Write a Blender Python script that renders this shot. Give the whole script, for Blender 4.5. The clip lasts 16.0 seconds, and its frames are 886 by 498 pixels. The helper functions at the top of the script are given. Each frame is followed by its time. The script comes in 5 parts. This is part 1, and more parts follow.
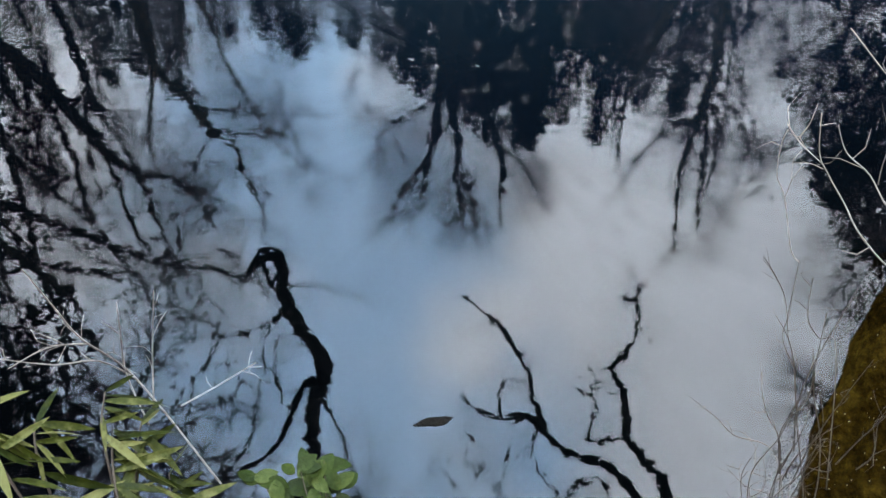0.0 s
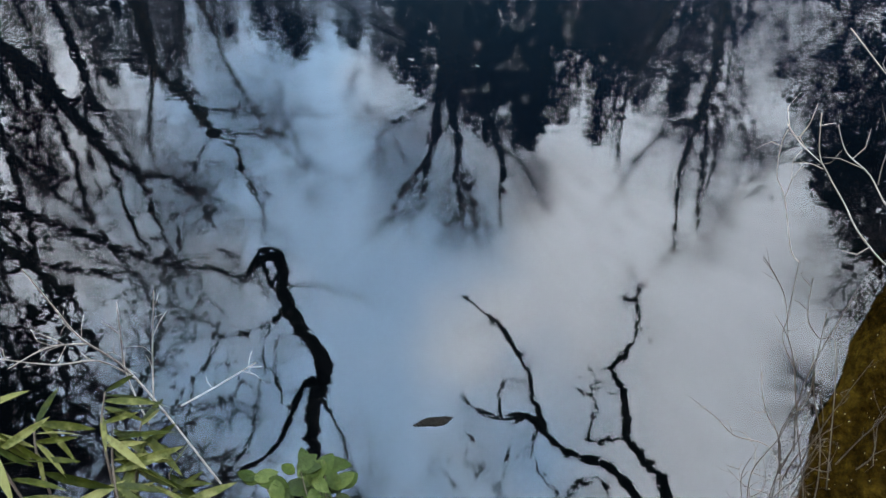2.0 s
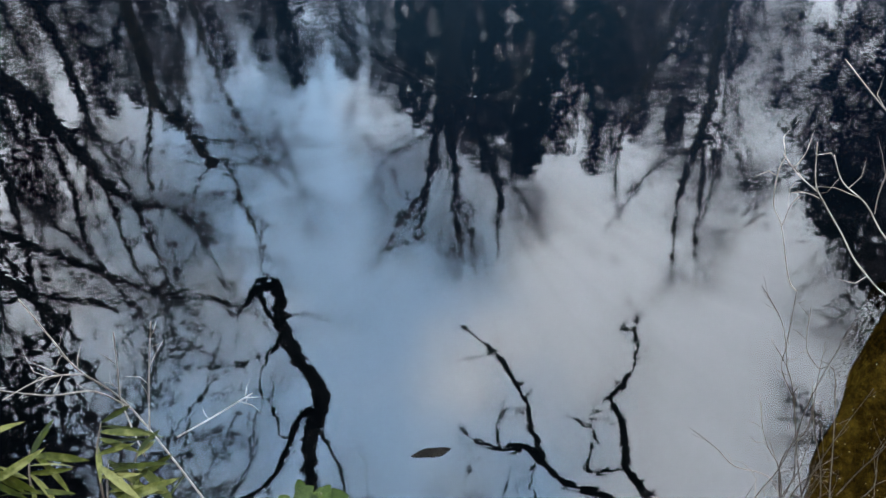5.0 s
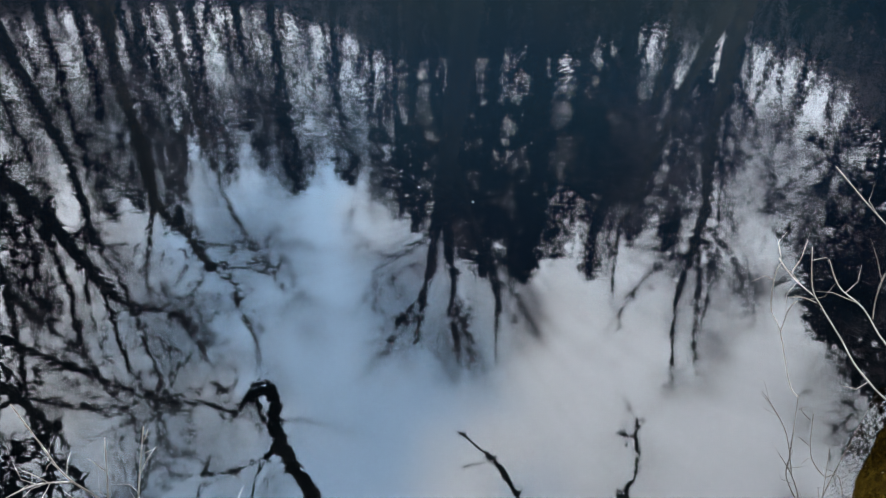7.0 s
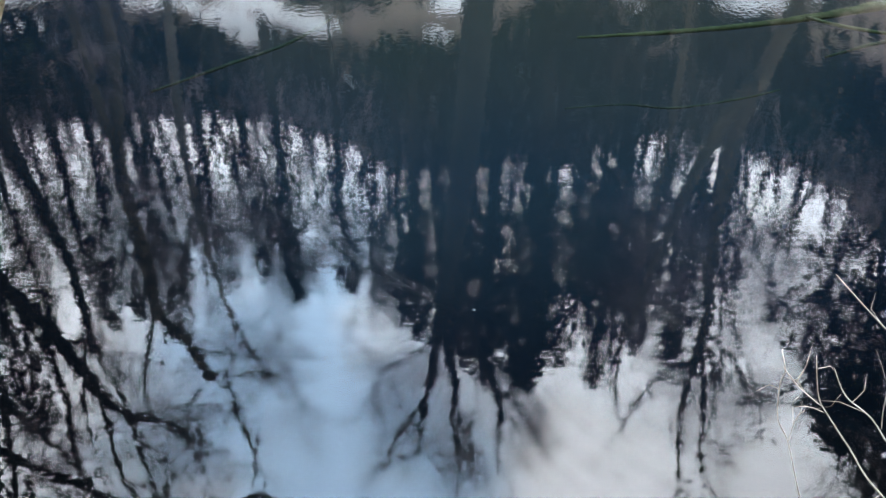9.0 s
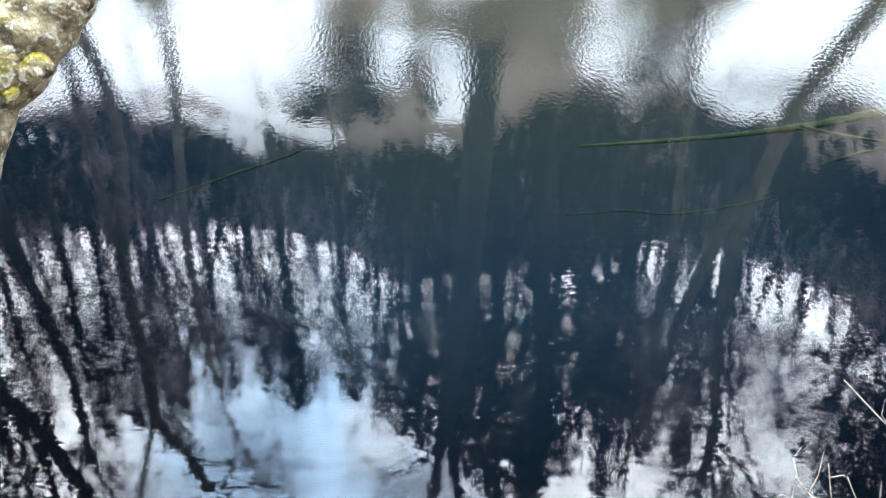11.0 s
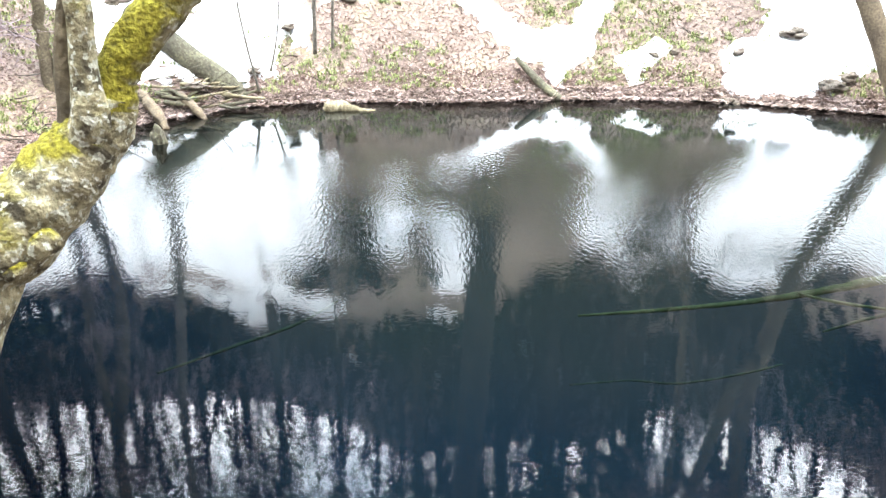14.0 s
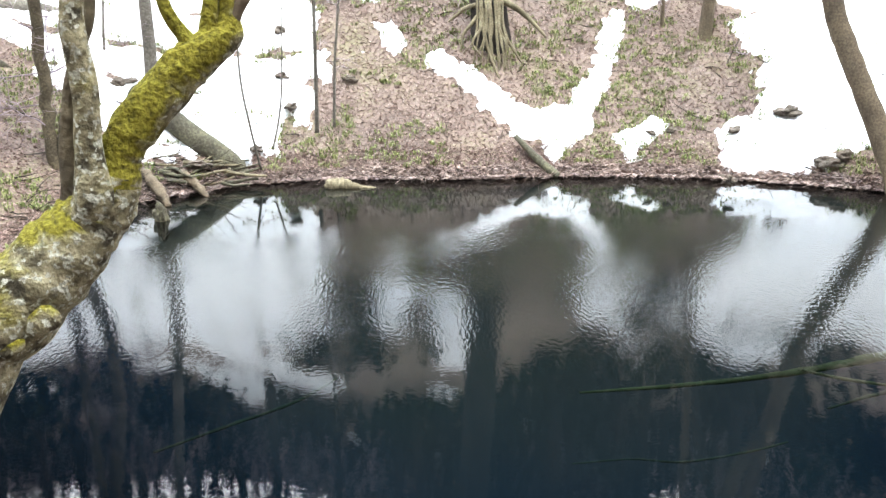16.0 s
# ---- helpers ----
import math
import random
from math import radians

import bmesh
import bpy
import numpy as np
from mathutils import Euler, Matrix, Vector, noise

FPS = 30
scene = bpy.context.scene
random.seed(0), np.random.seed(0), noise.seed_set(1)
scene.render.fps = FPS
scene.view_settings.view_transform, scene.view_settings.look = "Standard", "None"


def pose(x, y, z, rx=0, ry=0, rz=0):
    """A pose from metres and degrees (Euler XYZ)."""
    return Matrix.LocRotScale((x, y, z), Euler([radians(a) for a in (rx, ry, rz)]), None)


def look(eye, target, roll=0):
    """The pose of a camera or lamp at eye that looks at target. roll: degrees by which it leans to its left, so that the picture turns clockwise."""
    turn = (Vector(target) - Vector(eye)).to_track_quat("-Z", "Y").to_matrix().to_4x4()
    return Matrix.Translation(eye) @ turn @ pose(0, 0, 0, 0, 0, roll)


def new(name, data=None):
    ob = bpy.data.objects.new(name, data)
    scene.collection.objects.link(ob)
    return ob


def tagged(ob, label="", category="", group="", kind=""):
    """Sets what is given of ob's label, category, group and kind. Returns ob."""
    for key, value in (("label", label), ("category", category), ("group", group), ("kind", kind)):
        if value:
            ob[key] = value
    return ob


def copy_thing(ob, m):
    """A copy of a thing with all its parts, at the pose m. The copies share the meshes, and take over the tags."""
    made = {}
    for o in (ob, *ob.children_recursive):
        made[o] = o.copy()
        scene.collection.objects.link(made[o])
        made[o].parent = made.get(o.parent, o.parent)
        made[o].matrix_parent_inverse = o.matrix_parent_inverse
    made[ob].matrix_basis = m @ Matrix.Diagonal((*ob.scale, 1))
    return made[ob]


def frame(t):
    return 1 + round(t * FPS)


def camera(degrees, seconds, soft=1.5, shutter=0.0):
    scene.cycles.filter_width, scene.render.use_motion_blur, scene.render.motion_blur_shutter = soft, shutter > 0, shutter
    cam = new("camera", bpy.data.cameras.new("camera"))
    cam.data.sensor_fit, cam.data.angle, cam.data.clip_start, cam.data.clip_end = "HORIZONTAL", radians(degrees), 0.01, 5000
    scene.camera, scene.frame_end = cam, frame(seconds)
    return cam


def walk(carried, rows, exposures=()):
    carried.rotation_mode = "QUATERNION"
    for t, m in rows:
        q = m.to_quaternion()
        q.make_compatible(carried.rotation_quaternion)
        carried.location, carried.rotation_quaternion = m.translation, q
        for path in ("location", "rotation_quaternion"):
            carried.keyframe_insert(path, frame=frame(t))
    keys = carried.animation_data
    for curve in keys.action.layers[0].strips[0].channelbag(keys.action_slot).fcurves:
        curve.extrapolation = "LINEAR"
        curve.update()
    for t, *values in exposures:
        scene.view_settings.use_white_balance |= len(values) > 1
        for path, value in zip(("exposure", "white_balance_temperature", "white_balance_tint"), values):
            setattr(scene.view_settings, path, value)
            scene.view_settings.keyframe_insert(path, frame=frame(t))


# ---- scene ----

# ---------------------------------------------------------------- camera
EYE = 4.2          # height of the lookout's camera over the water
cam = camera(52.27, 16.0, soft=1.5)
TILTS = [(0, -54.27, 0.1, 0), (3.2, -54.27, 0.1, 0), (3.9, -54.15, 0.06, 0), (4.6, -53.25, 0, -0.05), (5.3, -51.6, -0.05, -0.1),
         (6, -49.29, -0.05, -0.2), (7, -45.8, -0.05, -0.25), (8, -42.4, -0.03, -0.3), (9, -38.96, 0.02, -0.2), (9.9, -35.95, 0.04, -0.05),
         (10.7, -33.25, 0.05, 0.05), (11.5, -30.52, 0.05, 0.15), (12.5, -26.91, 0, 0.4), (13.5, -23.25, -0.05, 0.5), (14, -21.45, -0.06, 0.5),
         (14.5, -19.63, -0.06, 0.5), (15, -18.11, -0.07, 0.55), (15.5, -17.12, -0.08, 0.55), (16, -16.62, -0.08, 0.6)]
walk(cam, [(t, pose(0, 0, EYE, 90 + p, r, y)) for t, p, y, r in TILTS],
     exposures=[(0, 3.06, 6480, 6), (3.2, 3.06, 6480, 6), (6, 3.06, 6550, 6), (9, 3.5, 6750, 6), (11.5, 3.95, 6750, 5), (13, 3.9, 6850, 5), (14.5, 3.75, 7100, 5), (16, 3.06, 7150, 6)])

# ---------------------------------------------------------------- light
# The sun stands high behind thin cloud; the cloud is bright overhead and dull towards the horizon.
SUN_UP, SUN_AZ = radians(78), radians(186)
SUN_WAY = (math.sin(SUN_AZ) * math.cos(SUN_UP), math.cos(SUN_AZ) * math.cos(SUN_UP), math.sin(SUN_UP))
world = bpy.data.worlds.new("broken_cloud")
scene.world = world
world.use_nodes = True
wn, wl = world.node_tree.nodes, world.node_tree.links
wn.clear()


def sky_math(op, a, b, c=None):
    n = wn.new("ShaderNodeMath")
    n.operation = op
    for i, v in enumerate((a, b, c)):
        if v is None:
            continue
        if isinstance(v, (int, float)):
            n.inputs[i].default_value = v
        else:
            wl.new(v, n.inputs[i])
    return n.outputs[0]


def sky_range(value, a, b, lo, hi):
    n = wn.new("ShaderNodeMapRange")
    n.interpolation_type = "SMOOTHSTEP"
    n.inputs[1].default_value, n.inputs[2].default_value, n.inputs[3].default_value, n.inputs[4].default_value = a, b, lo, hi
    wl.new(value, n.inputs[0])
    return n.outputs[0]


w_out, w_bg, w_sky, w_co = (wn.new(k) for k in ("ShaderNodeOutputWorld", "ShaderNodeBackground", "ShaderNodeTexSky", "ShaderNodeTexCoord"))
w_sky.sky_type, w_sky.sun_disc = "NISHITA", False
w_sky.sun_elevation, w_sky.sun_rotation = SUN_UP, SUN_AZ
w_sky.dust_density, w_sky.ozone_density = 0.3, 2.5
w_dot = wn.new("ShaderNodeVectorMath")
w_dot.operation = "DOT_PRODUCT"
w_dot.inputs[1].default_value = (0.03, 0.33, 0.94)
wl.new(w_co.outputs["Generated"], w_dot.inputs[0])
glow = sky_range(w_dot.outputs["Value"], 0.2, 0.85, 0.1, 1.0)
w_noise = wn.new("ShaderNodeTexNoise")
w_noise.inputs["Scale"].default_value, w_noise.inputs["Detail"].default_value = 3.0, 4
wl.new(w_co.outputs["Generated"], w_noise.inputs["Vector"])
w_xyz = wn.new("ShaderNodeSeparateXYZ")
wl.new(w_co.outputs["Generated"], w_xyz.inputs[0])
gap = sky_math("ABSOLUTE", sky_math("ADD", w_xyz.outputs["X"], 0.13), 0)
cover = sky_range(sky_math("MULTIPLY_ADD", w_noise.outputs["Fac"], 0.9, gap), 0.48, 0.72, 0.3, 1.0)
low = sky_range(w_xyz.outputs["Z"], 0.5, 0.74, 1.0, 0.0)
cover = sky_math("MAXIMUM", cover, low)
cloud_up = sky_math("MULTIPLY", sky_math("MULTIPLY_ADD", w_noise.outputs["Fac"], 1.1, 0.47), glow)
w_cloud = wn.new("ShaderNodeVectorMath")
w_cloud.operation = "SCALE"
w_cloud.inputs[0].default_value = (16.2, 17.3, 19.9)
wl.new(cloud_up, w_cloud.inputs["Scale"])
w_blue = wn.new("ShaderNodeVectorMath")
w_blue.operation = "SCALE"
wl.new(w_sky.outputs[0], w_blue.inputs[0])
wl.new(sky_math("MULTIPLY", glow, 6.0), w_blue.inputs["Scale"])
w_clear = wn.new("ShaderNodeVectorMath")
w_clear.operation = "MULTIPLY"
w_clear.inputs[1].default_value = (0.95, 1.12, 1.0)
wl.new(w_blue.outputs[0], w_clear.inputs[0])
w_mix = wn.new("ShaderNodeMixRGB")
wl.new(cover, w_mix.inputs[0])
wl.new(w_clear.outputs[0], w_mix.inputs[1])
wl.new(w_cloud.outputs[0], w_mix.inputs[2])
w_bg.inputs["Strength"].default_value = 0.12
wl.new(w_mix.outputs[0], w_bg.inputs[0])
wl.new(w_bg.outputs[0], w_out.inputs[0])

sun_data = bpy.data.lights.new("sun", "SUN")
sun_data.energy, sun_data.angle, sun_data.color = 0.5, radians(10), (1.0, 0.95, 0.88)
sun = new("sun", sun_data)
sun.matrix_world = look((0, 0, 0), tuple(-c for c in SUN_WAY))


# ---------------------------------------------------------------- materials
def material(name):
    m = bpy.data.materials.new(name)
    m.use_nodes = True
    n = m.node_tree.nodes
    return m, n, m.node_tree.links, n["Principled BSDF"]


def two_scale(name, colors, coarse, fine, rough=0.9, bump=0.3, bump_scale=None, stops=(0.3, 0.5, 0.7), each=0.0, spec=0.25, leafwise=0.0):
    """A rough natural surface: three colours over coarse and fine noise, with relief."""
    m, n, l, b = material(name)
    co = n.new("ShaderNodeTexCoord")
    a, f = n.new("ShaderNodeTexNoise"), n.new("ShaderNodeTexNoise")
    a.inputs["Scale"].default_value, f.inputs["Scale"].default_value = coarse, fine
    a.inputs["Detail"].default_value, f.inputs["Detail"].default_value = 4, 3
    add = n.new("ShaderNodeMath")
    add.operation = "MULTIPLY_ADD"
    add.inputs[1].default_value = 0.5
    half = n.new("ShaderNodeMath")
    half.operation = "MULTIPLY"
    half.inputs[1].default_value = 0.5
    ramp = n.new("ShaderNodeValToRGB")
    r = ramp.color_ramp
    r.elements[0].position, r.elements[1].position = stops[0], stops[2]
    r.elements.new(stops[1])
    for e, c in zip(r.elements, colors):
        e.color = (*c, 1)
    l.new(co.outputs["Object"], a.inputs["Vector"])
    l.new(co.outputs["Object"], f.inputs["Vector"])
    l.new(a.outputs["Fac"], half.inputs[0])
    l.new(f.outputs["Fac"], add.inputs[0])
    l.new(half.outputs[0], add.inputs[2])
    source = add.outputs[0]
    if each:
        geo = n.new("ShaderNodeNewGeometry")
        vary = n.new("ShaderNodeMath")
        vary.operation = "MULTIPLY_ADD"
        vary.inputs[1].default_value = each
        vary.inputs[2].default_value = -each / 2
        plus = n.new("ShaderNodeMath")
        l.new(geo.outputs["Random Per Island"], vary.inputs[0])
        l.new(vary.outputs[0], plus.inputs[0])
        l.new(source, plus.inputs[1])
        source = plus.outputs[0]
    if leafwise:
        info = n.new("ShaderNodeObjectInfo")
        vary = n.new("ShaderNodeMath")
        vary.operation = "MULTIPLY_ADD"
        vary.inputs[1].default_value = leafwise
        vary.inputs[2].default_value = -leafwise / 2
        plus = n.new("ShaderNodeMath")
        l.new(info.outputs["Random"], vary.inputs[0])
        l.new(vary.outputs[0], plus.inputs[0])
        l.new(source, plus.inputs[1])
        source = plus.outputs[0]
    l.new(source, ramp.inputs[0])
    l.new(ramp.outputs[0], b.inputs["Base Color"])
    b.inputs["Roughness"].default_value = rough
    b.inputs["Specular IOR Level"].default_value = spec
    if bump:
        bm_ = n.new("ShaderNodeBump")
        bm_.inputs["Strength"].default_value = bump
        bm_.inputs["Distance"].default_value = 0.03
        t = n.new("ShaderNodeTexNoise")
        t.inputs["Scale"].default_value = bump_scale or fine * 1.5
        t.inputs["Detail"].default_value = 4
        l.new(co.outputs["Object"], t.inputs["Vector"])
        l.new(t.outputs["Fac"], bm_.inputs["Height"])
        l.new(bm_.outputs[0], b.inputs["Normal"])
    return m


SOIL = two_scale("leaf_strewn_soil", [(0.06, 0.045, 0.037), (0.145, 0.105, 0.088), (0.15, 0.14, 0.075)], 0.7, 14, bump=0.8, bump_scale=9)
LITTER = two_scale("dead_beech_leaves", [(0.085, 0.055, 0.047), (0.195, 0.134, 0.117), (0.33, 0.25, 0.222)], 0.9, 30, bump=0, each=0.42)
WET_LEAF = two_scale("sodden_leaves", [(0.07, 0.05, 0.042), (0.165, 0.118, 0.102), (0.29, 0.22, 0.195)], 1.2, 30, bump=0, each=0.5)
GRASS = two_scale("spring_grass", [(0.07, 0.085, 0.03), (0.145, 0.17, 0.06), (0.27, 0.29, 0.13)], 1.0, 20, bump=0, each=0.5)
SNOW = two_scale("old_snow", [(0.47, 0.47, 0.465), (0.61, 0.615, 0.625), (0.69, 0.70, 0.72)], 1.5, 9, rough=0.75, bump=0.25, bump_scale=5, stops=(0.28, 0.42, 0.6))
BARK = two_scale("grey_bark", [(0.035, 0.03, 0.025), (0.10, 0.09, 0.075), (0.22, 0.20, 0.17)], 1.3, 22, bump=0.5)
BEECH_BARK = two_scale("beech_bark", [(0.022, 0.017, 0.011), (0.07, 0.056, 0.036), (0.15, 0.125, 0.082)], 3.0, 26, bump=0.5)
DARK_BARK = two_scale("dark_bark", [(0.010, 0.009, 0.008), (0.024, 0.021, 0.019), (0.05, 0.044, 0.038)], 1.5, 25, bump=0.4, spec=0.08)
BROWN_BARK = two_scale("brown_bark", [(0.035, 0.026, 0.018), (0.085, 0.064, 0.043), (0.16, 0.13, 0.085)], 2.2, 26, bump=0.5)
TWIG = two_scale("budding_twigs", [(0.12, 0.09, 0.10), (0.25, 0.20, 0.22), (0.37, 0.31, 0.335)], 1.0, 10, bump=0, each=0.4)
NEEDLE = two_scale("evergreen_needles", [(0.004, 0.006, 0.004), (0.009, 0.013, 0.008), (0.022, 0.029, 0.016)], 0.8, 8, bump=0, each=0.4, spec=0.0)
PALE_TWIG = two_scale("pale_twigs", [(0.08, 0.072, 0.064), (0.15, 0.136, 0.12), (0.25, 0.23, 0.205)], 4, 40, bump=0)
STRAW = two_scale("dry_stems", [(0.012, 0.009, 0.007), (0.03, 0.023, 0.017), (0.07, 0.055, 0.04)], 4, 40, bump=0)


def mossy_bark(name, cover, grain=1.0):
    """Grey lichened bark; yellow-green moss where the limb faces the sky. cover: how far round the moss reaches."""
    m, n, l, b = material(name)
    co, geo, xyz = n.new("ShaderNodeTexCoord"), n.new("ShaderNodeNewGeometry"), n.new("ShaderNodeSeparateXYZ")
    big, mid, fine, spots = (n.new("ShaderNodeTexNoise") for _ in range(4))
    for t, sc, de in ((big, 7, 3), (mid, 22, 3), (fine, 90, 4), (spots, 58, 2.5)):
        t.inputs["Scale"].default_value, t.inputs["Detail"].default_value = sc * grain, de
        l.new(co.outputs["Object"], t.inputs["Vector"])

    def ramp(source, stops):
        r = n.new("ShaderNodeValToRGB")
        e = r.color_ramp.elements
        while len(e) < len(stops):
            e.new(0.5)
        for k, (pos, col) in zip(e, stops):
            k.position, k.color = pos, (*col, 1)
        l.new(source, r.inputs[0])
        return r.outputs[0]

    def mixed(fac, c0, c1):
        x = n.new("ShaderNodeMixRGB")
        l.new(fac, x.inputs[0])
        l.new(c0, x.inputs[1])
        l.new(c1, x.inputs[2])
        return x.outputs[0]

    bark = ramp(mid.outputs["Fac"], [(0.34, (0.035, 0.03, 0.02)), (0.48, (0.12, 0.105, 0.065)), (0.66, (0.24, 0.215, 0.14))])
    pale = ramp(fine.outputs["Fac"], [(0.3, (0.19, 0.19, 0.15)), (0.7, (0.36, 0.36, 0.31))])
    lichen = ramp(spots.outputs["Fac"], [(0.54, (0, 0, 0)), (0.6, (0.9, 0.9, 0.9))])
    moss = ramp(fine.outputs["Fac"], [(0.3, (0.05, 0.043, 0.006)), (0.45, (0.105, 0.092, 0.011)), (0.66, (0.18, 0.162, 0.024))])
    l.new(geo.outputs["Normal"], xyz.inputs[0])
    top = n.new("ShaderNodeMath")
    top.operation = "MULTIPLY_ADD"
    top.inputs[1].default_value = 2.2
    l.new(big.outputs["Fac"], top.inputs[0])
    l.new(xyz.outputs["Z"], top.inputs[2])
    cov = n.new("ShaderNodeMapRange")
    cov.inputs[1].default_value, cov.inputs[2].default_value = 1.4 - cover, 1.9 - cover
    l.new(top.outputs[0], cov.inputs[0])
    l.new(mixed(cov.outputs[0], mixed(lichen, bark, pale), moss), b.inputs["Base Color"])
    b.inputs["Roughness"].default_value = 0.95
    b.inputs["Specular IOR Level"].default_value = 0.15
    bump = n.new("ShaderNodeBump")
    bump.inputs["Strength"].default_value, bump.inputs["Distance"].default_value = 1.0, 0.014
    add = n.new("ShaderNodeMath")
    l.new(fine.outputs["Fac"], add.inputs[0])
    l.new(mid.outputs["Fac"], add.inputs[1])
    l.new(add.outputs[0], bump.inputs["Height"])
    l.new(bump.outputs[0], b.inputs["Normal"])
    return m


LICHEN = mossy_bark("lichened_bark", 0.1)
MOSS = mossy_bark("thick_moss_on_bark", 0.85)


def rusty_moss():
    """Dark rust-brown and olive moss with scattered pale specks painted in as wet glints."""
    m = two_scale("rusty_moss", [(0.0012, 0.0008, 0.0002), (0.0065, 0.0037, 0.0006), (0.017, 0.0105, 0.0015)], 3, 22, rough=1.0, spec=0.0, bump=1.0, bump_scale=45, stops=(0.36, 0.5, 0.66))
    n, l = m.node_tree.nodes, m.node_tree.links
    b = n["Principled BSDF"]
    base = b.inputs["Base Color"].links[0].from_socket
    # pale dots in the base colour stand in for highlights on wet moss
    cell, near, glint_mix = n.new("ShaderNodeTexVoronoi"), n.new("ShaderNodeMath"), n.new("ShaderNodeMixRGB")
    cell.inputs["Scale"].default_value = 24
    near.operation = "LESS_THAN"
    near.inputs[1].default_value = 0.085
    glint_mix.inputs[2].default_value = (0.10, 0.085, 0.05, 1)
    co = n.new("ShaderNodeTexCoord")
    l.new(co.outputs["Object"], cell.inputs["Vector"])
    l.new(cell.outputs["Distance"], near.inputs[0])
    l.new(near.outputs[0], glint_mix.inputs[0])
    l.new(base, glint_mix.inputs[1])
    l.new(glint_mix.outputs[0], b.inputs["Base Color"])
    return m


RUST_MOSS = rusty_moss()
SASA = two_scale("bamboo_grass_leaf", [(0.006, 0.009, 0.001), (0.019, 0.0225, 0.003), (0.066, 0.066, 0.022)], 6, 40, rough=0.5, spec=0.06, bump=0.2, leafwise=0.45)
BROADLEAF = two_scale("fresh_leaf", [(0.006, 0.011, 0.001), (0.013, 0.021, 0.003), (0.03, 0.04, 0.009)], 6, 40, rough=0.5, spec=0.06, bump=0.2, leafwise=0.35)
WEED = two_scale("algae_covered_wood", [(0.05, 0.07, 0.03), (0.11, 0.135, 0.06), (0.2, 0.22, 0.11)], 2.5, 9, bump=0.3)
# darker copy of WEED: light lost in deeper water is put into the colour
DIMMED_WEED = two_scale("algae_dimmed_for_depth", [(0.025, 0.04, 0.025), (0.05, 0.075, 0.05), (0.09, 0.115, 0.075)], 2.5, 9, bump=0.3)
WET_BARK = two_scale("soaked_bark", [(0.002, 0.0018, 0.0015), (0.005, 0.0045, 0.004), (0.011, 0.01, 0.008)], 12, 60, bump=0.6, spec=0.03)
LOG_BARK = two_scale("weathered_log_bark", [(0.02, 0.017, 0.012), (0.055, 0.05, 0.034), (0.12, 0.112, 0.07)], 2.5, 20, bump=0.8)
ROOT_BARK = two_scale("washed_root_bark", [(0.05, 0.04, 0.024), (0.12, 0.10, 0.062), (0.22, 0.19, 0.125)], 4, 28, bump=0.5)
DARK_STONE = two_scale("leaf_caked_stone", [(0.03, 0.025, 0.02), (0.085, 0.068, 0.054), (0.17, 0.14, 0.115)], 6, 40, bump=0.8)


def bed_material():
    """Silt painted dark near the lookout, paler blue-grey towards the far side."""
    m, n, l, b = material("pond_silt_painted_depth")
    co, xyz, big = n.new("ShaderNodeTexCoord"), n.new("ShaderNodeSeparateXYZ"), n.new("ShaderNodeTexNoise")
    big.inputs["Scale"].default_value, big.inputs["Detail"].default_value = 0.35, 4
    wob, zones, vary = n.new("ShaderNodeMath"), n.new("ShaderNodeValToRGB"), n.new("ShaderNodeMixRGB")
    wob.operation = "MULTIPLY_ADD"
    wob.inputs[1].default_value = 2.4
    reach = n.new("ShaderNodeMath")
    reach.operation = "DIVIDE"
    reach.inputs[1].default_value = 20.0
    # light lost in deep water, put into the bed's colour by distance
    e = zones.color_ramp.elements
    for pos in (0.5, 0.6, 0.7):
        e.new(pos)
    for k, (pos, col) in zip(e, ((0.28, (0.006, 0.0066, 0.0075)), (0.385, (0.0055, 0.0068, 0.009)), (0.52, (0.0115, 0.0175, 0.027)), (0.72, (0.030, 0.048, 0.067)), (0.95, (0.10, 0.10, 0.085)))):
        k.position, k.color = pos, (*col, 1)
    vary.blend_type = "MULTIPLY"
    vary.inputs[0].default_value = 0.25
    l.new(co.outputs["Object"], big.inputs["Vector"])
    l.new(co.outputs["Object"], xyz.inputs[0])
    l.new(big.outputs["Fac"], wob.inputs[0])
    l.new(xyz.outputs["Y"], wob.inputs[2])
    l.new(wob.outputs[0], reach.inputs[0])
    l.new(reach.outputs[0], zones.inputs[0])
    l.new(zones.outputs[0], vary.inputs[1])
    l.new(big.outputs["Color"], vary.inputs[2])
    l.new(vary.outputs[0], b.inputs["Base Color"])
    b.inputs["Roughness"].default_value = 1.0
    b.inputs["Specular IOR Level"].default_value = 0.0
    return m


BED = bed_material()


